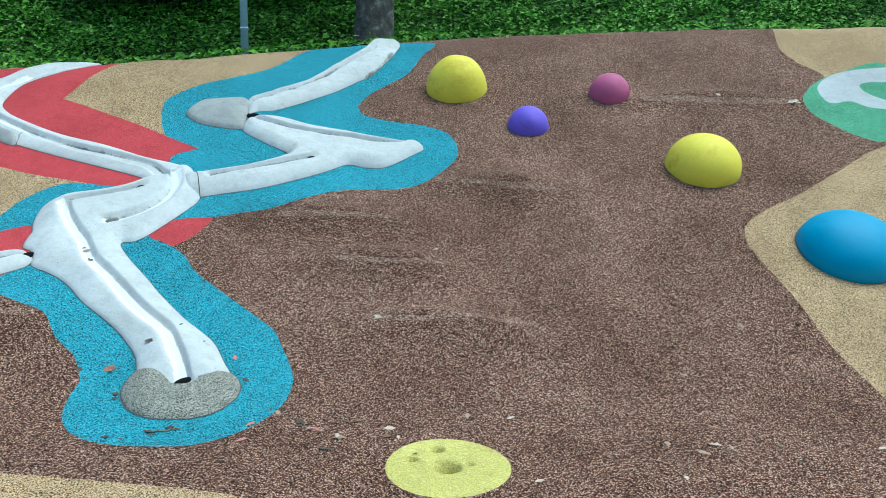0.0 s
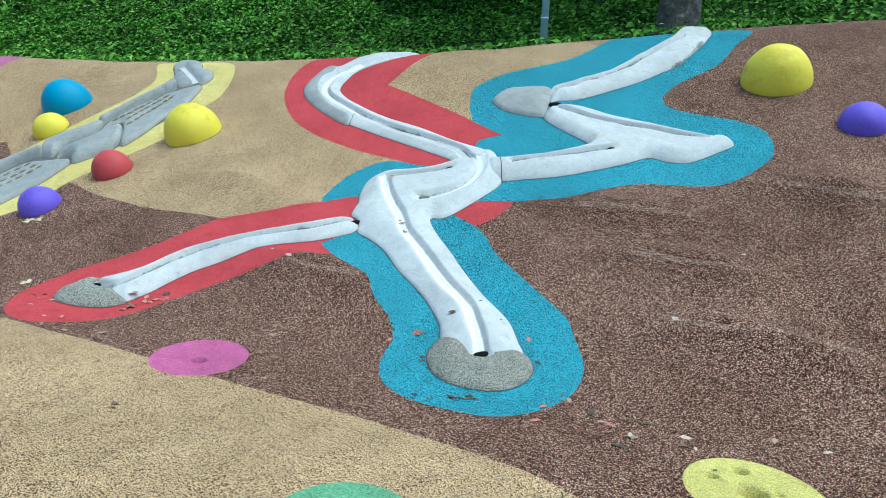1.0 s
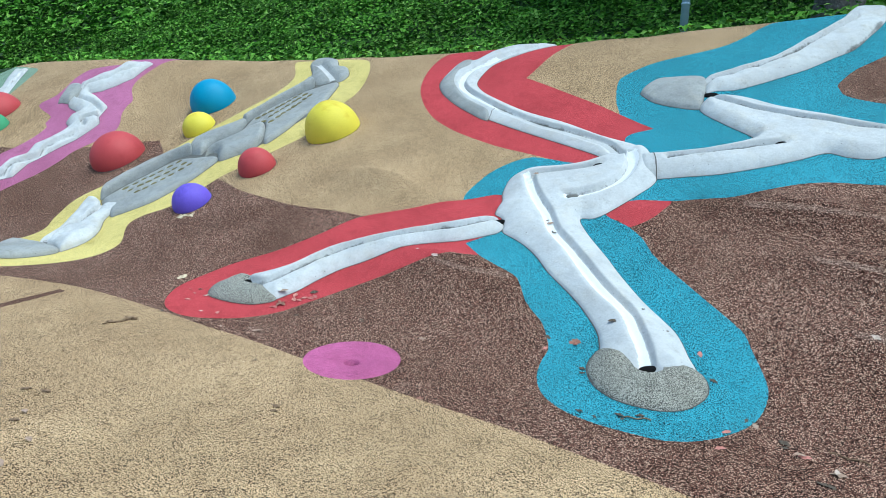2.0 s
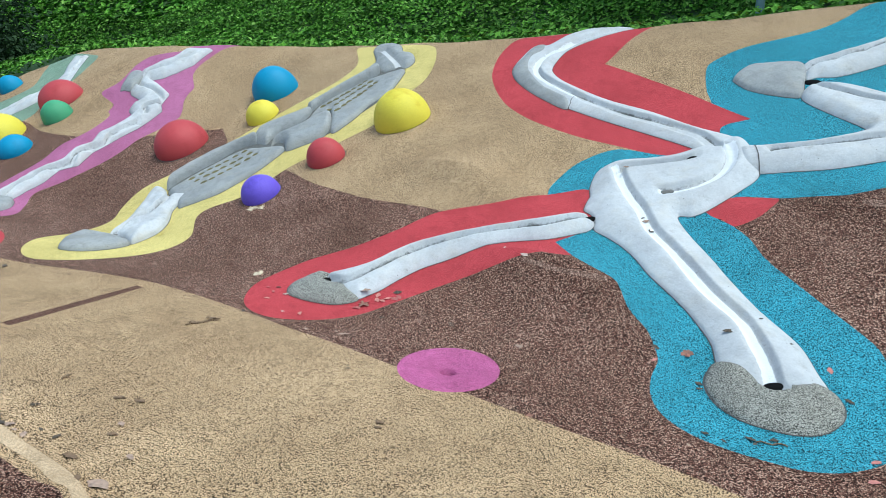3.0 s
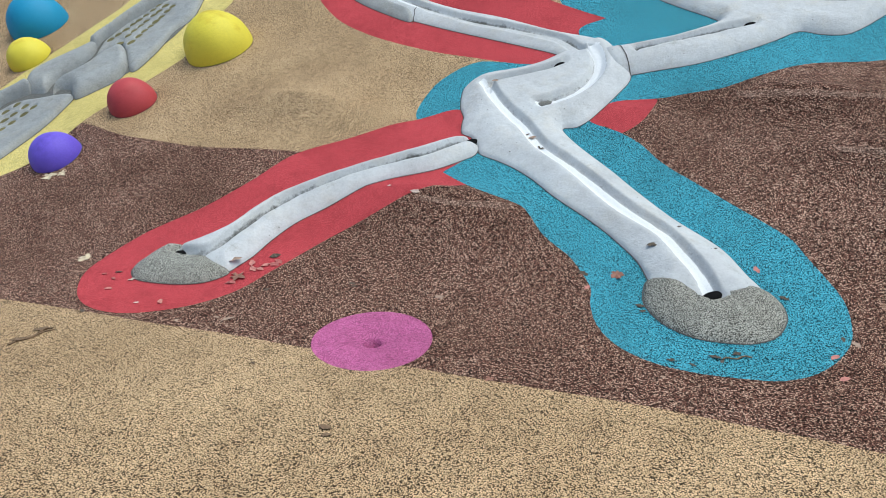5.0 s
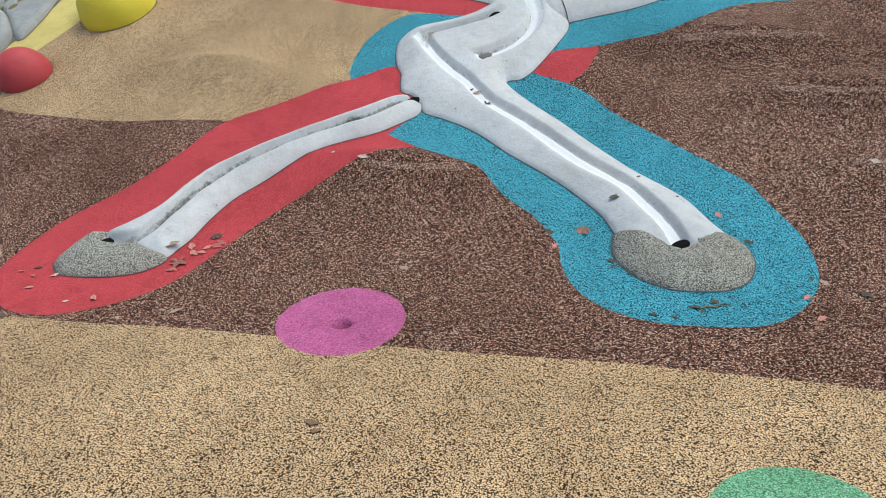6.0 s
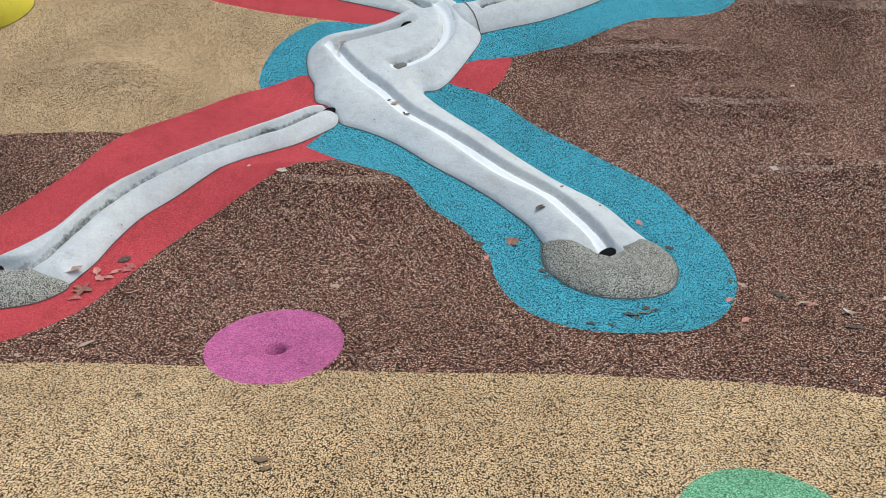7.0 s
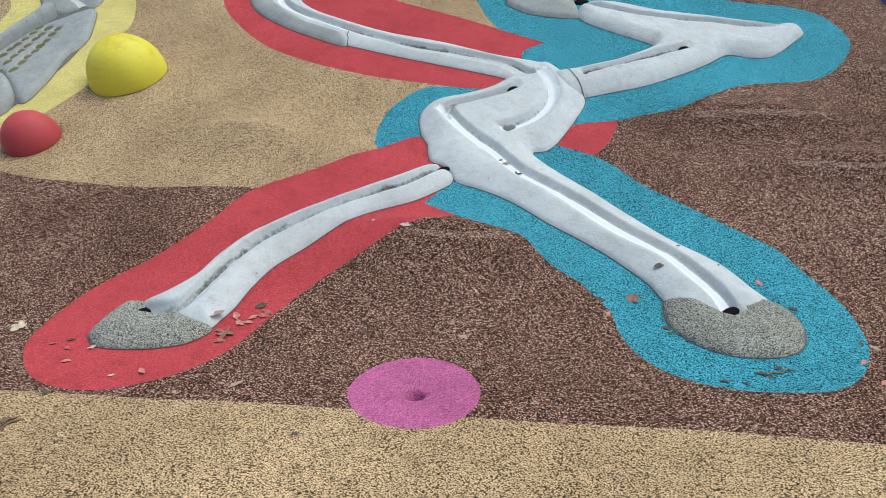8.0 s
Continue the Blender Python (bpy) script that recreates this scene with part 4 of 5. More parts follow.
def slab(name, outline, parent, material, label="", rise=0.09, lip=0.08, grooves=(), cell=0.018, sharp=(), lumps=0.006, step=0.4, seam=0.002, cups=()):
    """A moulded slab on the bank: rounded rim, troughs pressed into its top.
    Each trough: line, half width, depth, side of its steep wall, paint on its floor (0 or 1), silt with painted shade
    at the wall's foot (0 to 1)."""
    rim = smooth_loop(outline, cell * 1.3, sharp)
    nxt = np.roll(rim, -1, 0) - np.roll(rim, 1, 0)
    turn = np.sign(np.sum(rim[:, 0] * np.roll(rim[:, 1], -1) - np.roll(rim[:, 0], -1) * rim[:, 1]))
    inward = turn * np.stack([-nxt[:, 1], nxt[:, 0]], -1) / (np.linalg.norm(nxt, axis=1)[:, None] + 1e-9)
    lo, hi = rim.min(0), rim.max(0)
    gx, gy = np.meshgrid(np.arange(lo[0], hi[0], cell), np.arange(lo[1], hi[1], cell))
    q = np.stack([gx.ravel(), gy.ravel()], -1)
    q = q[inside(rim, q)]
    q = q[off_line(rim, q, True) > cell * 0.9]
    walls = []
    for line, half, *_ in grooves:
        path = smooth_loop(line, cell * 0.7, closed=False)
        q = q[off_line(path, q) > half * 2.1]
    for line, half, deep, steep, *_ in grooves:
        path = smooth_loop(line, cell * 0.7, closed=False)
        along = np.gradient(path, axis=0)
        left = steep * np.stack([-along[:, 1], along[:, 0]], -1) / (np.linalg.norm(along, axis=1)[:, None] + 1e-9)
        walls += [path + left * half * k for k in (2.0, 1.6, 1.3, 1.1, 0.95, 0.8, 0.65, 0.5, 0.35, 0.15, -0.1, -0.4, -0.7, -1.0, -1.35, -1.7, -2.1)]
    if walls:
        walls = np.concatenate(walls)
        walls = walls[inside(rim, walls)]
        walls = walls[off_line(rim, walls, True) > cell * 0.6]
        q = np.concatenate([q, walls])
    for cx, cy, r in cups:
        q = q[np.hypot(q[:, 0] - cx, q[:, 1] - cy) > 1.5 * r]
    if len(cups):
        q = np.concatenate([q] + [disc_outline(cx, cy, k * r, 12) for cx, cy, r in cups for k in (0.45, 0.8, 0.95, 1.1, 1.4)])
    ring = rim + inward * cell * 0.45
    ring = ring[inside(rim, ring)]
    n = len(rim)
    v, f = triangles([tuple(p) for p in rim] + [tuple(p) for p in ring] + [tuple(p) for p in q], [(i, (i + 1) % n) for i in range(n)])
    f = f[inside(rim, v[f].mean(1))]
    d = off_line(rim, v, True)
    u = np.clip(d / lip, 0, 1)
    edge = np.clip(d / 0.022, 0, 1)
    h = rise * (step * np.sqrt(np.clip(1 - (1 - edge) ** 2, 0, 1)) + (1 - step) * np.sin(0.5 * np.pi * u)) + lumps * np.array([noise.fractal((a * 5, b * 5, 0.7), 0.8, 2.0, 3) for a, b in v]) * u - 0.015 * (d < 1e-4)
    cut, paint, silt_and_shade = np.zeros(len(v)), np.zeros(len(v)), np.zeros(len(v))
    for k, (line, half, deep, steep, painted, darkness) in enumerate(grooves):
        path = smooth_loop(line, 0.02, closed=False)
        away, side = beside(path, v)
        s = side * steep * away / half
        trough = np.where(s > 0, 1 - ease(0.4, 1.15, s), 1 - ease(0.5, 2.0, -s))
        cut = np.maximum(cut, deep * trough + 0.15 * deep * np.exp(-(((s - 0.45) / 0.2) ** 2)))
        paint = np.maximum(paint, painted * (1 - ease(0.1, 0.75, s)) * (1 - ease(0.9, 2.0, -s)))
        gather = np.array([0.75 + 0.6 * noise.noise((a * 2.6, b * 2.6, 5.0 + k)) for a, b in v])
        silt_and_shade = np.maximum(silt_and_shade, darkness * gather * (np.exp(-(((s - 0.55) / 0.16) ** 2)) + 0.15 * np.exp(-(((s - 0.85) / 0.3) ** 2))))
    for cx, cy, r in cups:
        cut = np.maximum(cut, 0.016 * (1 - ease(0.8, 1.1, np.hypot(v[:, 0] - cx, v[:, 1] - cy) / r)))
    z = ground(v[:, 0], v[:, 1]) + np.maximum(h - cut, np.minimum(h, 0.006))
    ob = mesh_object(name, np.column_stack([v, z]), f, [material], parent)
    for field, values in (("paint", paint), ("silt_and_shade", np.clip(silt_and_shade, 0, 1))):
        ob.data.attributes.new(field, "FLOAT", "POINT").data.foreach_set("value", values.astype(np.float32))
    # Dark seam round the slab, with its contact shade painted in.
    out = rim - inward * seam
    gap = np.concatenate([rim + inward * 0.004, out])
    gap_z = surface(gap[:, 0], gap[:, 1]) + 0.004
    mesh_object("joint_and_shade", np.column_stack([gap, gap_z]), [(i, (i + 1) % n, n + (i + 1) % n, n + i) for i in range(n)], [JOINT_SHADE], ob)
    return tagged(ob, label)


def thing(name, x, y, label, category, group=""):
    ob = new(name)
    ob.empty_display_size = 0.1
    return tagged(ob, label, category, group)


def top_of(x, y):
    """Height of whatever lies uppermost at a plan point."""
    hit, place, *_ = scene.ray_cast(bpy.context.evaluated_depsgraph_get(), (x, y, 9), (0, 0, -1))
    return place.z if hit else float(surface(x, y))


def pit(parent, line, r, long=1.6, material=DARK, lift=0.1):
    """A drain hole where a trough ends: a dark ellipsoid painted as its inner shade."""
    (x, y), (ax, ay) = line
    bm = bmesh.new()
    bmesh.ops.create_uvsphere(bm, u_segments=18, v_segments=8, radius=r)
    tilt = math.atan(float(ground(x, y + 0.05) - ground(x, y - 0.05)) / 0.1)
    for v in bm.verts:
        v.co.z *= 0.5
        v.co.x *= long
    bm.transform(Matrix.Translation((x, y, top_of(x, y) + lift * r)) @ Matrix.Rotation(tilt, 4, "X") @ Matrix.Rotation(math.atan2(ay - y, ax - x), 4, "Z"))
    return part("drain_hole", bm, material, parent, "drain hole, its inner shade a dark body")


def crack(parent, a, b, wide=0.005):
    """The dark joint between two cast segments."""
    a, b = np.array(a), np.array(b)
    n = np.array([-(b - a)[1], (b - a)[0]]) / np.linalg.norm(b - a)
    verts = []
    for k in np.linspace(0, 1, 24):
        p = a + k * (b - a) + n * 0.012 * noise.noise(Vector((k * 4, a[0], 0)))
        w = wide * (0.7 + 0.5 * noise.noise(Vector((k * 11, a[1], 2))))
        for q in (p + n * w, p - n * w):
            verts.append((*q, max(top_of(*q), top_of(*p)) + 0.003))
    tagged(mesh_object("joint_and_shade", verts, [(k, k + 1, k + 3, k + 2) for k in range(0, 46, 2)], [JOINT_SHADE], parent), "dark joint between segments")


def large_channel():
    top = thing("water_channel", 0, 0, "large branching white concrete water channel with grey end caps", "water channel", "water channels")
    trunk, elbow, branch, upper = (G_TRUNK, 0.041, 0.045, -1, 1, 0.4), (G_ELBOW, 0.03, 0.07, 1, 0, 0.5), (G_BRANCH, 0.036, 0.062, -1, 0, 1.0), (G_UPPER, 0.036, 0.055, 1, 0, 0.85)
    bend = (G_UPPER[1:6], 0.036, 0.055, 1, 0.75, 0.5)
    hook = (G_HOOK, 0.045, 0.05, -1, 1, 0.55)
    arm, tip, crest = (G_RIGHT, 0.03, 0.06, 1, 0, 1.0), (G_TIP, 0.026, 0.05, 1, 0, 0.8), (G_TOPR, 0.035, 0.06, 1, 0, 0.8)
    slab("trunk_segment", TRUNK, top, WHITE_C, "white concrete trunk with a curved groove", 0.095, 0.2, [trunk, (G_UPPER[:-2], 0.036, 0.055, 1, 0, 0.85), hook, elbow], 0.016, step=0.14)
    slab("branch_segment", BRANCH, top, WHITE_C, "white concrete branch with a narrow groove", 0.08, 0.1, [branch], 0.014, step=0.16)
    slab("upper_segment", UPPER, top, WHITE_C, "white concrete bend with a groove", 0.055, 0.12, [upper, bend], 0.016, step=0.18)
    slab("bend_cover", GREYBEND, top, GREY_C, "grey concrete outer bend", 0.064, 0.1, [(G_UPPER, 0.036, 0.055, 1, 0, 0.6)], 0.016, step=0.2)
    slab("side_segment", RIGHT, top, WHITE_C, "white concrete side arm ending in a point", 0.085, 0.1, [arm, tip], 0.018, step=0.18)
    slab("crest_segment", TOPR, top, WHITE_C, "white concrete segment running over the crest", 0.085, 0.1, [crest, (FLANK, 0.13, 0.0, -1, 0, 0.85)], 0.02, lumps=0.014, step=0.2)
    slab("end_cap", CAP3, top, GREY_C, "smooth grey concrete cap", 0.085, 0.2, [], 0.02)
    slab("end_cap", CAP1, top, CAP_C, "pebbled grey concrete end cap", 0.085, 0.16, [(G_TRUNK[:2], 0.06, 0.085, -1, 0, 0)], 0.014, lumps=0.012, step=0.14, seam=0.003)
    slab("end_cap", CAP2, top, CAP_C, "pebbled grey concrete end cap", 0.08, 0.13, [(G_BRANCH[-3:], 0.035, 0.07, -1, 0, 0)], 0.014, lumps=0.012, step=0.14, seam=0.003)
    bpy.context.view_layer.update()
    pit(top, G_TRUNK[:2], 0.078, 0.5, DARK, -0.1)
    pit(top, G_BRANCH[:2], 0.036)
    pit(top, G_BRANCH[:-3:-1], 0.036, 1.2, DARK, 0.3)
    pit(top, G_ELBOW[:-3:-1], 0.04, 1.3, DARK, 0.5)
    pit(top, G_HOOK[:-3:-1], 0.03, 2.4, SILT_SHADE)
    pit(top, G_RIGHT[:-3:-1], 0.04, 1.3, DARK, 0.35)
    pit(top, [(-2.13, 7.19), (-1.99, 7.2)], 0.042, 1.8)
    crack(top, TRUNK[24], TRUNK[25], 0.006)
    crack(top, (-4.02, 6.27), (-4.05, 6.46))


def cup_grid(corners, rows, cols):
    """Round hollows in a slightly uneven grid: centre and radius of each."""
    a, b, c, d = [np.array(p) for p in corners]
    rng = np.random.default_rng(rows + cols)
    places = []
    for i in range(rows):
        for j in range(cols):
            u, w = (i + 0.5) / rows, (j + 0.5) / cols
            p = (1 - w) * ((1 - u) * a + u * b) + w * ((1 - u) * d + u * c) + rng.uniform(-0.008, 0.008, 2)
            places.append((float(p[0]), float(p[1]), float(rng.uniform(0.038, 0.046))))
    return places


def cup_floors(parent, cups):
    """A dark olive disc at the bottom of each hollow, its shade painted in."""
    bm = bmesh.new()
    bmesh.ops.create_circle(bm, cap_ends=True, segments=12, radius=0.96)
    me = bpy.data.meshes.new("cup_floor")
    bm.to_mesh(me)
    bm.free()
    me.materials.append(STUD_C)
    for x, y, r in cups:
        ob = new("cup_floor", me)
        ob.parent = parent
        tilt = math.degrees(math.atan(float(ground(x, y + 0.05) - ground(x, y - 0.05)) / 0.1))
        ob.matrix_basis = pose(x, y, top_of(x, y) + 0.004, tilt, 0, 0) @ Matrix.Diagonal((r, r, r, 1))


def studded_channel():
    top = thing("water_channel", 0, 0, "grey concrete water channel with rows of round hollows", "water channel", "water channels")
    low, high = cup_grid(LAT1, 7, 3), cup_grid(LAT2, 8, 3)
    # Bed painted dark: it gives the shade line between rims and slopes.
    slab("channel_bed", YGREY, top, SILT_SHADE, "channel bed painted dark as the shade beside the rims", 0.014, 0.06, [], 0.025)
    for side in (YRIM1, YRIM2):
        slab("rim", side, top, GREY_C, "raised grey concrete rim", 0.125, 0.03, [], 0.012, step=0.8)
    slab("side_wall", YRIB, top, GREY_C, "rounded grey concrete side wall", 0.115, 0.08, [], 0.018, step=0.45)
    slab("side_slope", YBODY1, top, GREY_C, "smooth grey slope with olive hollows", 0.055, 0.05, [], 0.018, step=0.5, cups=low)
    slab("side_slope", YBODY3, top, GREY_C, "smooth grey slope with olive hollows", 0.055, 0.05, [], 0.018, step=0.5, cups=high)
    slab("side_wall", YBODY2, top, GREY_C, "rounded grey concrete side wall", 0.11, 0.07, [], 0.018, step=0.45)
    slab("head_piece", YTOP, top, GREY_C, "grey concrete head with a white chute", 0.07, 0.12, [(G_YTOP, 0.05, 0.05, -1, 0, 0.7)], 0.018)
    slab("lower_segment", YWHITE, top, WHITE_C, "white concrete lower segment", 0.1, 0.12, [(G_YW[:-1], 0.045, 0.06, -1, 0, 0.75)], 0.018, lumps=0.03)
    slab("end_cap", YCAP, top, GREY_C, "grey concrete end cap", 0.08, 0.14, [(G_YW[-2:], 0.05, 0.06, 1, 0, 0.9)], 0.018)
    bpy.context.view_layer.update()
    cup_floors(top, low + high)
    pit(top, G_YW[-2:], 0.03, 2.2, SILT_SHADE)
    chute(top)


def chute(parent):
    """A narrow white strip down the head piece."""
    path = smooth_loop(G_YTOP, 0.03, closed=False)
    along = np.gradient(path, axis=0)
    left = np.stack([-along[:, 1], along[:, 0]], -1) / np.linalg.norm(along, axis=1)[:, None]
    verts = []
    for p, n in zip(path, left):
        for k in (0.03, 0.0, -0.04):
            q = p + n * k
            verts.append((*q, top_of(*q) + 0.006))
    m = len(path)
    faces = [(3 * i + j, 3 * i + j + 1, 3 * i + j + 4, 3 * i + j + 3) for i in range(m - 1) for j in (0, 1)]
    tagged(mesh_object("chute", verts, faces, [WHITE_C], parent), "white painted chute")


def zigzag_channel():
    top = thing("water_channel", 0, 0, "narrow white zigzag concrete water channel", "water channel", "water channels")
    slab("channel_body", MWHITE, top, WHITE_C, "", 0.1, 0.1, [(G_MAG_TOP, 0.04, 0.05, -1, 0, 0.4), (G_MAG_BEND, 0.028, 0.065, -1, 0, 0.75), (G_MAG, 0.03, 0.06, -1, 0, 0.7)], 0.016, sharp=range(60), lumps=0.02, step=0.3)
    bpy.context.view_layer.update()
    slab("side_cover", MGREY, top, GREY_C, "grey concrete cover", 0.1, 0.1, [], 0.03)
    slab("end_cap", MCAP, top, GREY_C, "grey concrete end cap", 0.08, 0.1, [], 0.025)
    bpy.context.view_layer.update()
    pit(top, [(-9.74, 3.2), (-9.6, 3.3)], 0.045, 1.9, SILT_SHADE)


def far_channel():
    top = thing("water_channel", 0, 0, "white concrete water channel on the far bank", "water channel", "water channels")
    slab("channel_body", GWHITE, top, WHITE_C, "", 0.055, 0.1, [(G_FAR, 0.04, 0.035, -1, 0, 0.5)], 0.025, sharp=range(40), lumps=0.03, step=0.25)


large_channel()
studded_channel()
zigzag_channel()
far_channel()

# ---- climbing domes ----
DOMES = [
    ("yellow", -0.15, 8.03, 0.329, 1.15),
    ("pink", 1.47, 7.97, 0.214, 1.02),
    ("purple", 0.61, 7.34, 0.204, 1.01),
    ("yellow", 2.16, 6.78, 0.33, 0.88),
    ("blue", 3.04, 5.85, 0.377, 0.68),
    ("yellow", -5.68, 5.79, 0.302, 1.10),
    ("red", -6.04, 5.06, 0.199, 1.13),
    ("purple", -6.28, 4.44, 0.197, 1.04),
    ("blue", -8.24, 6.14, 0.300, 1.12),
    ("yellow", -7.88, 5.66, 0.208, 1.02),
    ("red", -8.57, 4.97, 0.328, 0.96),
    ("red", -11.56, 4.85, 0.322, 0.89),
    ("green", -11.00, 4.55, 0.212, 1.12),
    ("yellow", -11.50, 3.99, 0.349, 1.02),
    ("blue", -10.77, 3.89, 0.223, 0.93),
    ("blue", -13.91, 5.04, 0.197, 1.14),
]
NAMES = {"yellow": "bright yellow", "pink": "dusty pink", "purple": "violet purple", "blue": "sky blue", "red": "faded red", "green": "leaf green"}


def climbing_dome(colour, x, y, r, flat, seed):
    bm = bmesh.new()
    bmesh.ops.create_icosphere(bm, subdivisions=5, radius=1.0)
    for v in bm.verts:
        c = v.co
        c.z *= flat
        k = 1 + 0.018 * noise.noise(c * 1.7 + Vector((seed * 3.1, 0, 0)))
        v.co = Vector((c.x * k, c.y * k, max(c.z, -0.3) * k)) * r
    slope = Vector((0, -float(ground(x, y + 0.15) - ground(x, y - 0.15)) / 0.3, 1)).normalized()
    bm.transform(Vector((0, 0, 1)).rotation_difference(slope).to_matrix().to_4x4())
    ob = part("climbing_dome", bm, DOME[colour])
    ob.location = (x, y, float(ground(x, y)))
    up = Matrix.Translation(ob.location) @ Vector((0, 0, 1)).rotation_difference(slope).to_matrix().to_4x4()
    inv = up.inverted()
    # Dark ring round the base: contact shade painted on the rubber.
    base, turns = [], 48
    for i in range(turns):
        a = 2 * math.pi * i / turns
        for k in (0.96, 1.004 + 0.004 / r):
            q = up @ Vector((r * k * math.cos(a), r * k * math.sin(a), 0))
            base.append(inv @ Vector((q.x, q.y, float(surface(q.x, q.y)) + 0.004)))
    ring = mesh_object("joint_and_shade", [tuple(p) for p in base], [(2 * i, 2 * i + 1, (2 * i + 3) % (2 * turns), (2 * i + 2) % (2 * turns)) for i in range(turns)], [JOINT_SHADE], ob)
    ring.data.transform(Vector((0, 0, 1)).rotation_difference(slope).to_matrix().to_4x4())
    size = "large" if r > 0.27 else "small"
    tagged(ob, f"{size} {NAMES[colour]} rubber climbing dome on the bank", "climbing dome", "climbing domes")


for i, (colour, x, y, r, flat) in enumerate(DOMES):
    climbing_dome(colour, x, y, r, flat, i)


# ---- behind the crest: a steel pole and a tree ----
def steel_pole(x, y):
    top = thing("lamp_post", x, y, "slim grey-blue galvanised steel post", "post")
    z = float(terrain(x, y)) - 0.1
    bm = bmesh.new()
    bmesh.ops.create_cone(bm, cap_ends=True, segments=24, radius1=0.068, radius2=0.052, depth=5.0)
    bm.transform(Matrix.Translation((x, y, z + 2.5)))
    part("shaft", bm, STEEL, top)
    bm = bmesh.new()
    bmesh.ops.create_cone(bm, cap_ends=True, segments=24, radius1=0.073, radius2=0.073, depth=0.03)
    bm.transform(Matrix.Translation((x, y, z + 0.75)))
    part("band", bm, STEEL, top)


def tree(x, y, radius, seed):
    rng = np.random.default_rng(seed)
    top = thing("tree", x, y, "tree with a thick grey mottled trunk behind the bank", "tree")
    z0 = float(terrain(x, y)) - 0.2
    bm = bmesh.new()
    n, rows = 28, 30
    grid = []
    for i in range(rows):
        h = 5.5 * i / (rows - 1)
        flare = 1 + 0.55 * math.exp(-h / 0.25)
        ringv = []
        for j in range(n):
            a = 2 * math.pi * j / n
            r = radius * flare * (1 - 0.06 * h) * (1 + 0.07 * noise.noise(Vector((math.cos(a) * 1.5, math.sin(a) * 1.5, h * 1.3 + seed))) + 0.05 * math.sin(3 * a + h))
            ringv.append(bm.verts.new((x + r * math.cos(a) + 0.04 * h * math.sin(h), y + r * math.sin(a), z0 + h)))
        grid.append(ringv)
    for a, b in zip(grid, grid[1:]):
        for j in range(n):
            bm.faces.new((a[j], a[(j + 1) % n], b[(j + 1) % n], b[j]))
    part("trunk", bm, BARK, top)
    tips = []
    for k in range(7):
        a = k * 0.9 + seed
        start = Vector((x, y, z0 + 4.2 + 0.2 * k))
        end = start + Vector((math.cos(a) * rng.uniform(1.8, 3), math.sin(a) * rng.uniform(1.8, 3), rng.uniform(1.2, 2.8)))
        d = end - start
        bm = bmesh.new()
        bmesh.ops.create_cone(bm, cap_ends=True, segments=10, radius1=0.13, radius2=0.04, depth=d.length)
        bm.transform(Matrix.Translation((start + end) / 2) @ d.to_track_quat("Z", "Y").to_matrix().to_4x4())
        part("limb", bm, BARK, top)
        tips += [start.lerp(end, 0.6), end]
    c = np.concatenate([np.array(t) + rng.normal(scale=(0.9, 0.9, 0.6), size=(700, 3)) for t in tips])
    nrm = np.array([0, 0, 1.0]) + rng.normal(scale=0.5, size=c.shape)
    nrm /= np.linalg.norm(nrm, axis=1)[:, None]
    v, f = leaf_cloud(c, nrm, rng.uniform(0.05, 0.1, len(c)), rng)
    mesh_object("crown", v, f, [IVY], top, smooth=False)


def shrub(x, y, size, seed):
    """A dense dark shrub: stems and a clump of small leaves, shade in their colour."""
    rng = np.random.default_rng(seed)
    top = thing("shrub", x, y, "dense dark green shrub on the slope, shade in its colour", "shrub", "shrubs")
    z0 = float(terrain(x, y)) - 0.1
    for k in range(5):
        a, lean = k * 1.3 + seed, rng.uniform(0.2, 0.5)
        d = Vector((math.cos(a) * lean, math.sin(a) * lean, 1)) * size
        bm = bmesh.new()
        bmesh.ops.create_cone(bm, cap_ends=True, segments=8, radius1=0.05, radius2=0.015, depth=d.length)
        bm.transform(Matrix.Translation(Vector((x, y, z0)) + d / 2) @ d.to_track_quat("Z", "Y").to_matrix().to_4x4())
        part("stem", bm, BARK, top)
    lobes = rng.normal(size=(26, 3)) * (0.55, 0.45, 0.35) * size + (x, y, z0 + 0.9 * size)
    c = np.concatenate([q + rng.normal(size=(420, 3)) * 0.24 * size for q in lobes])
    c = c[c[:, 2] > z0 + 0.02]
    nrm = np.array([0, -0.2, 0.8]) + rng.normal(scale=0.6, size=c.shape)
    nrm /= np.linalg.norm(nrm, axis=1)[:, None]
    v, f = leaf_cloud(c, nrm, rng.uniform(0.04, 0.1, len(c)), rng)
    mesh_object("foliage", v, f, [SHADE_LEAF], top, smooth=False)


for i, (x, y, size) in enumerate(SHRUBS):
    shrub(x, y, size, i + 5)
steel_pole(*POLE_AT)
tree(*TREE_AT, 0.36, 4)


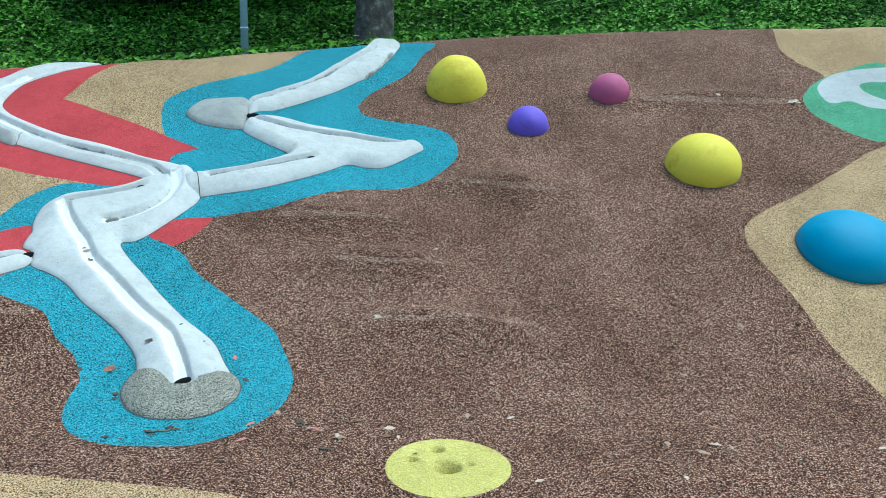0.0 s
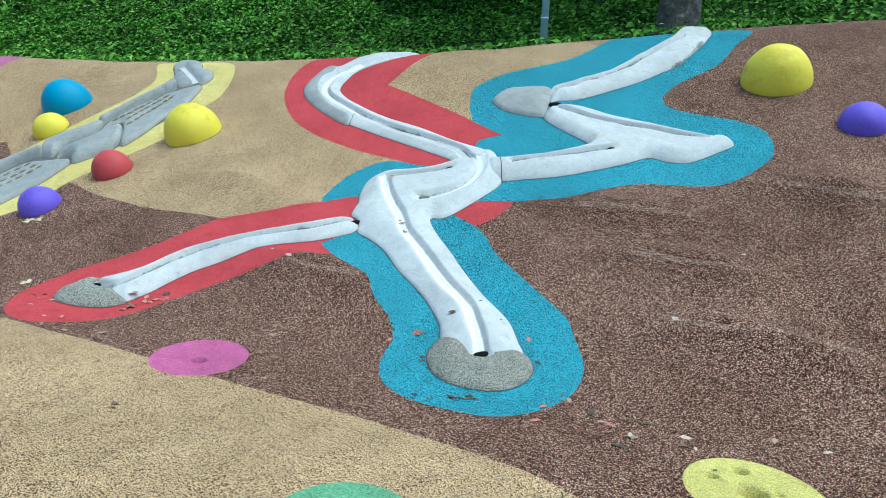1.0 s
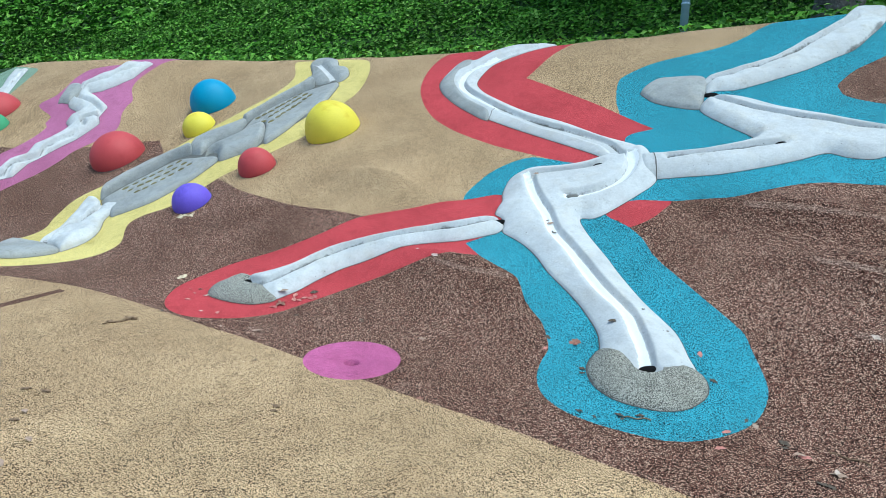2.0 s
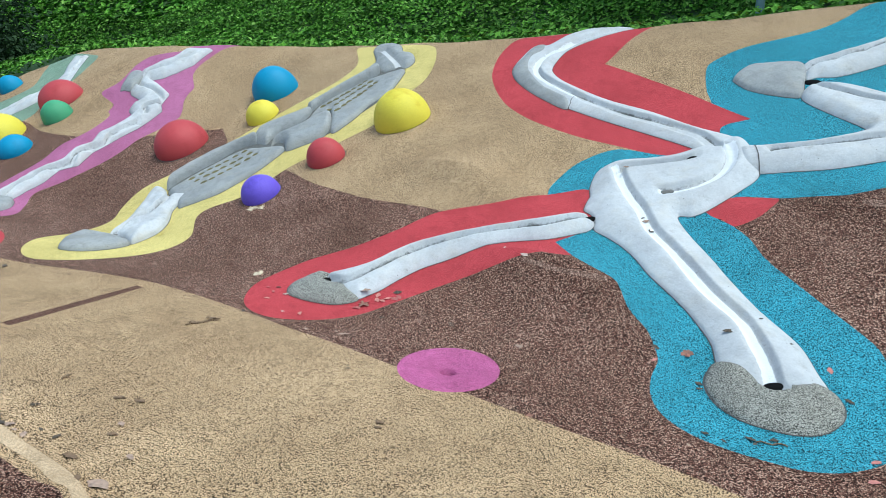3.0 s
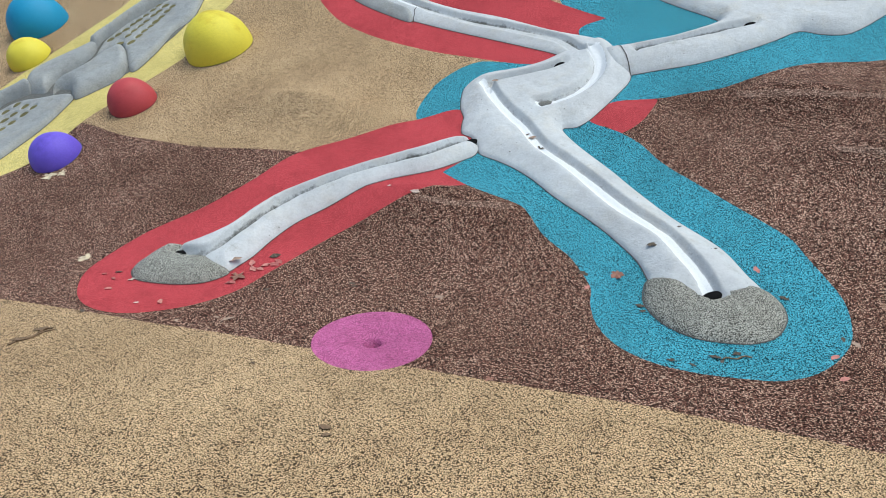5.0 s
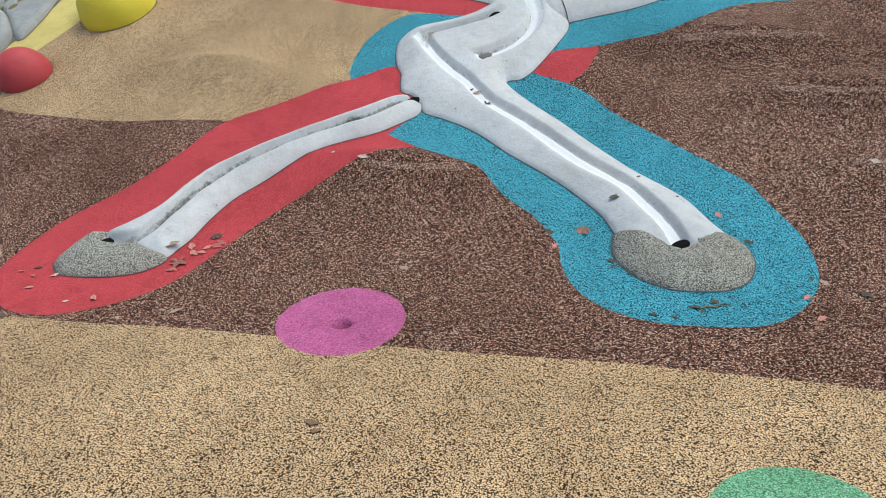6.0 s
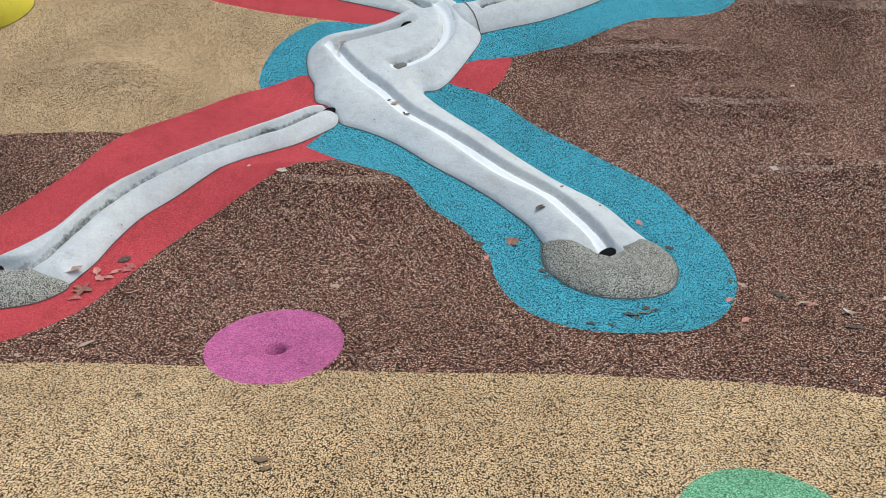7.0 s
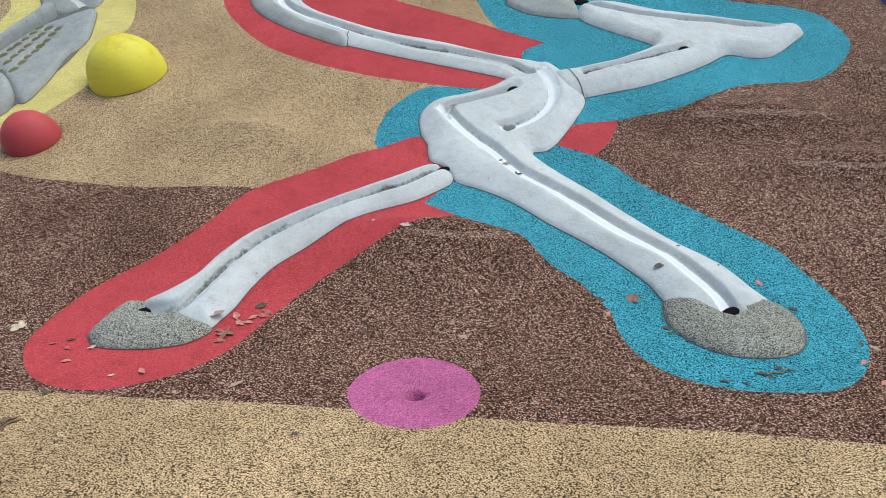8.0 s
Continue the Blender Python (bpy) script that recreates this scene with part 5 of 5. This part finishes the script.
# ---- fallen leaves and twigs ----
def leaf_mesh(seed):
    rng = np.random.default_rng(seed)
    bm = bmesh.new()
    n = 7
    mid = [bm.verts.new((-1 + 2 * i / (n - 1), 0.12 * math.sin(i + seed), 0.05 + 0.18 * math.sin(1.3 * i + seed) ** 2)) for i in range(n)]
    for side in (1, -1):
        prev = mid[0]
        rim = [mid[0]]
        for i in range(1, n - 1):
            w = 0.55 * math.sin(math.pi * i / (n - 1)) * rng.uniform(0.7, 1.25)
            rim.append(bm.verts.new((mid[i].co.x, side * w, 0.1 + 0.35 * rng.random())))
        rim.append(mid[-1])
        for i in range(n - 1):
            q = [mid[i], mid[i + 1], rim[i + 1], rim[i]]
            q = list(dict.fromkeys(q))
            if len(q) > 2:
                bm.faces.new(q if side < 0 else q[::-1])
    me = bpy.data.meshes.new("fallen_leaf")
    bm.to_mesh(me)
    bm.free()
    return me


def lobed_leaf_mesh(seed):
    rng = np.random.default_rng(seed)
    bm = bmesh.new()
    hub = bm.verts.new((0, 0, 0.12))
    rim = []
    for i in range(30):
        a = 2 * math.pi * i / 30
        r = (0.42 + 0.5 * abs(math.cos(2.5 * a)) ** 1.2 * rng.uniform(0.6, 1.15)) * (1.15 + 0.35 * math.cos(a))
        rim.append(bm.verts.new((r * math.cos(a), r * math.sin(a), 0.04 + 0.45 * r * math.sin(2 * a + seed) ** 2)))
    for p, q in zip(rim, rim[1:] + rim[:1]):
        bm.faces.new((hub, p, q))
    me = bpy.data.meshes.new("fallen_leaf")
    bm.to_mesh(me)
    bm.free()
    return me


def leaf_tone(name, colour):
    k = Mat(name, 0.75)
    return k.done(k.mix(1.0, k.ramp(k.noise(60.0, 4.0), [(0.3, tuple(0.6 * c for c in colour)), (0.7, colour)]), grey(1.0), "MULTIPLY"))


TONES = {"straw": leaf_tone("straw_leaf", (0.72, 0.6, 0.4)), "pale": leaf_tone("pale_leaf", (0.66, 0.52, 0.42)), "tan": leaf_tone("tan_leaf", (0.46, 0.32, 0.23)), "brown": leaf_tone("brown_leaf", (0.24, 0.15, 0.08)), "dark": leaf_tone("dark_leaf", (0.11, 0.08, 0.052)), "rust": leaf_tone("rust_leaf", (0.33, 0.15, 0.1)), "red": leaf_tone("red_leaf", (0.5, 0.14, 0.12)), "pinkish": leaf_tone("pinkish_leaf", (0.62, 0.25, 0.2)), "yellowed": leaf_tone("yellowed_leaf", (0.62, 0.5, 0.12))}
TONE_WORDS = {"straw": "bleached straw-coloured", "pale": "pale flat", "tan": "tan curled", "brown": "brown shrivelled", "dark": "small blackened", "rust": "rust-brown lobed", "red": "dark red", "pinkish": "pinkish curled", "yellowed": "yellowed lobed"}


def fallen_leaves():
    rng = np.random.default_rng(21)
    bpy.context.view_layer.update()
    for tone, spots in FALLEN.items():
        lobed = tone in ("straw", "rust", "yellowed")
        shapes = [(lobed_leaf_mesh if lobed else leaf_mesh)(s * 7 + len(tone)) for s in range(4)]
        for me in shapes:
            me.materials.append(TONES[tone])
        for x, y, half in spots:
            ob = new("fallen_leaf", shapes[int(rng.integers(4))])
            tilt = math.degrees(math.atan(float(ground(x, y + 0.05) - ground(x, y - 0.05)) / 0.1))
            turn = rng.normal(0, 35) if rng.random() < 0.7 else rng.uniform(0, 360)
            k = 0.8 * half if lobed else 1.05 * half
            ob.matrix_basis = pose(x, y, top_of(x, y) + 0.002, tilt, 0, 0) @ pose(0, 0, 0, 0, 0, turn) @ Matrix.Diagonal((k, 0.85 * k, 0.6 * k, 1))
            tagged(ob, f"{TONE_WORDS[tone]} dry leaf lying on the play surface", "leaf", "fallen leaves")


def twig(x, y, turn, length):
    bm = bmesh.new()
    pts = [Vector((length * (i / 6 - 0.5), 0.012 * math.sin(i * 1.7), 0.006)) for i in range(7)]
    for a, b in zip(pts, pts[1:]):
        d = b - a
        ret = bmesh.ops.create_cone(bm, cap_ends=True, segments=6, radius1=0.004, radius2=0.0035, depth=d.length * 1.1)
        bmesh.ops.transform(bm, verts=ret["verts"], matrix=Matrix.Translation((a + b) / 2) @ d.to_track_quat("Z", "Y").to_matrix().to_4x4())
    ob = part("twig", bm, TONES["brown"])
    ob.matrix_basis = pose(x, y, float(surface(x, y)), 0, 0, turn)
    tagged(ob, "thin dark dry twig lying on the rubber", "twig", "twigs")


fallen_leaves()
for x, y, turn, length in TWIGS:
    twig(x, y, turn, length)
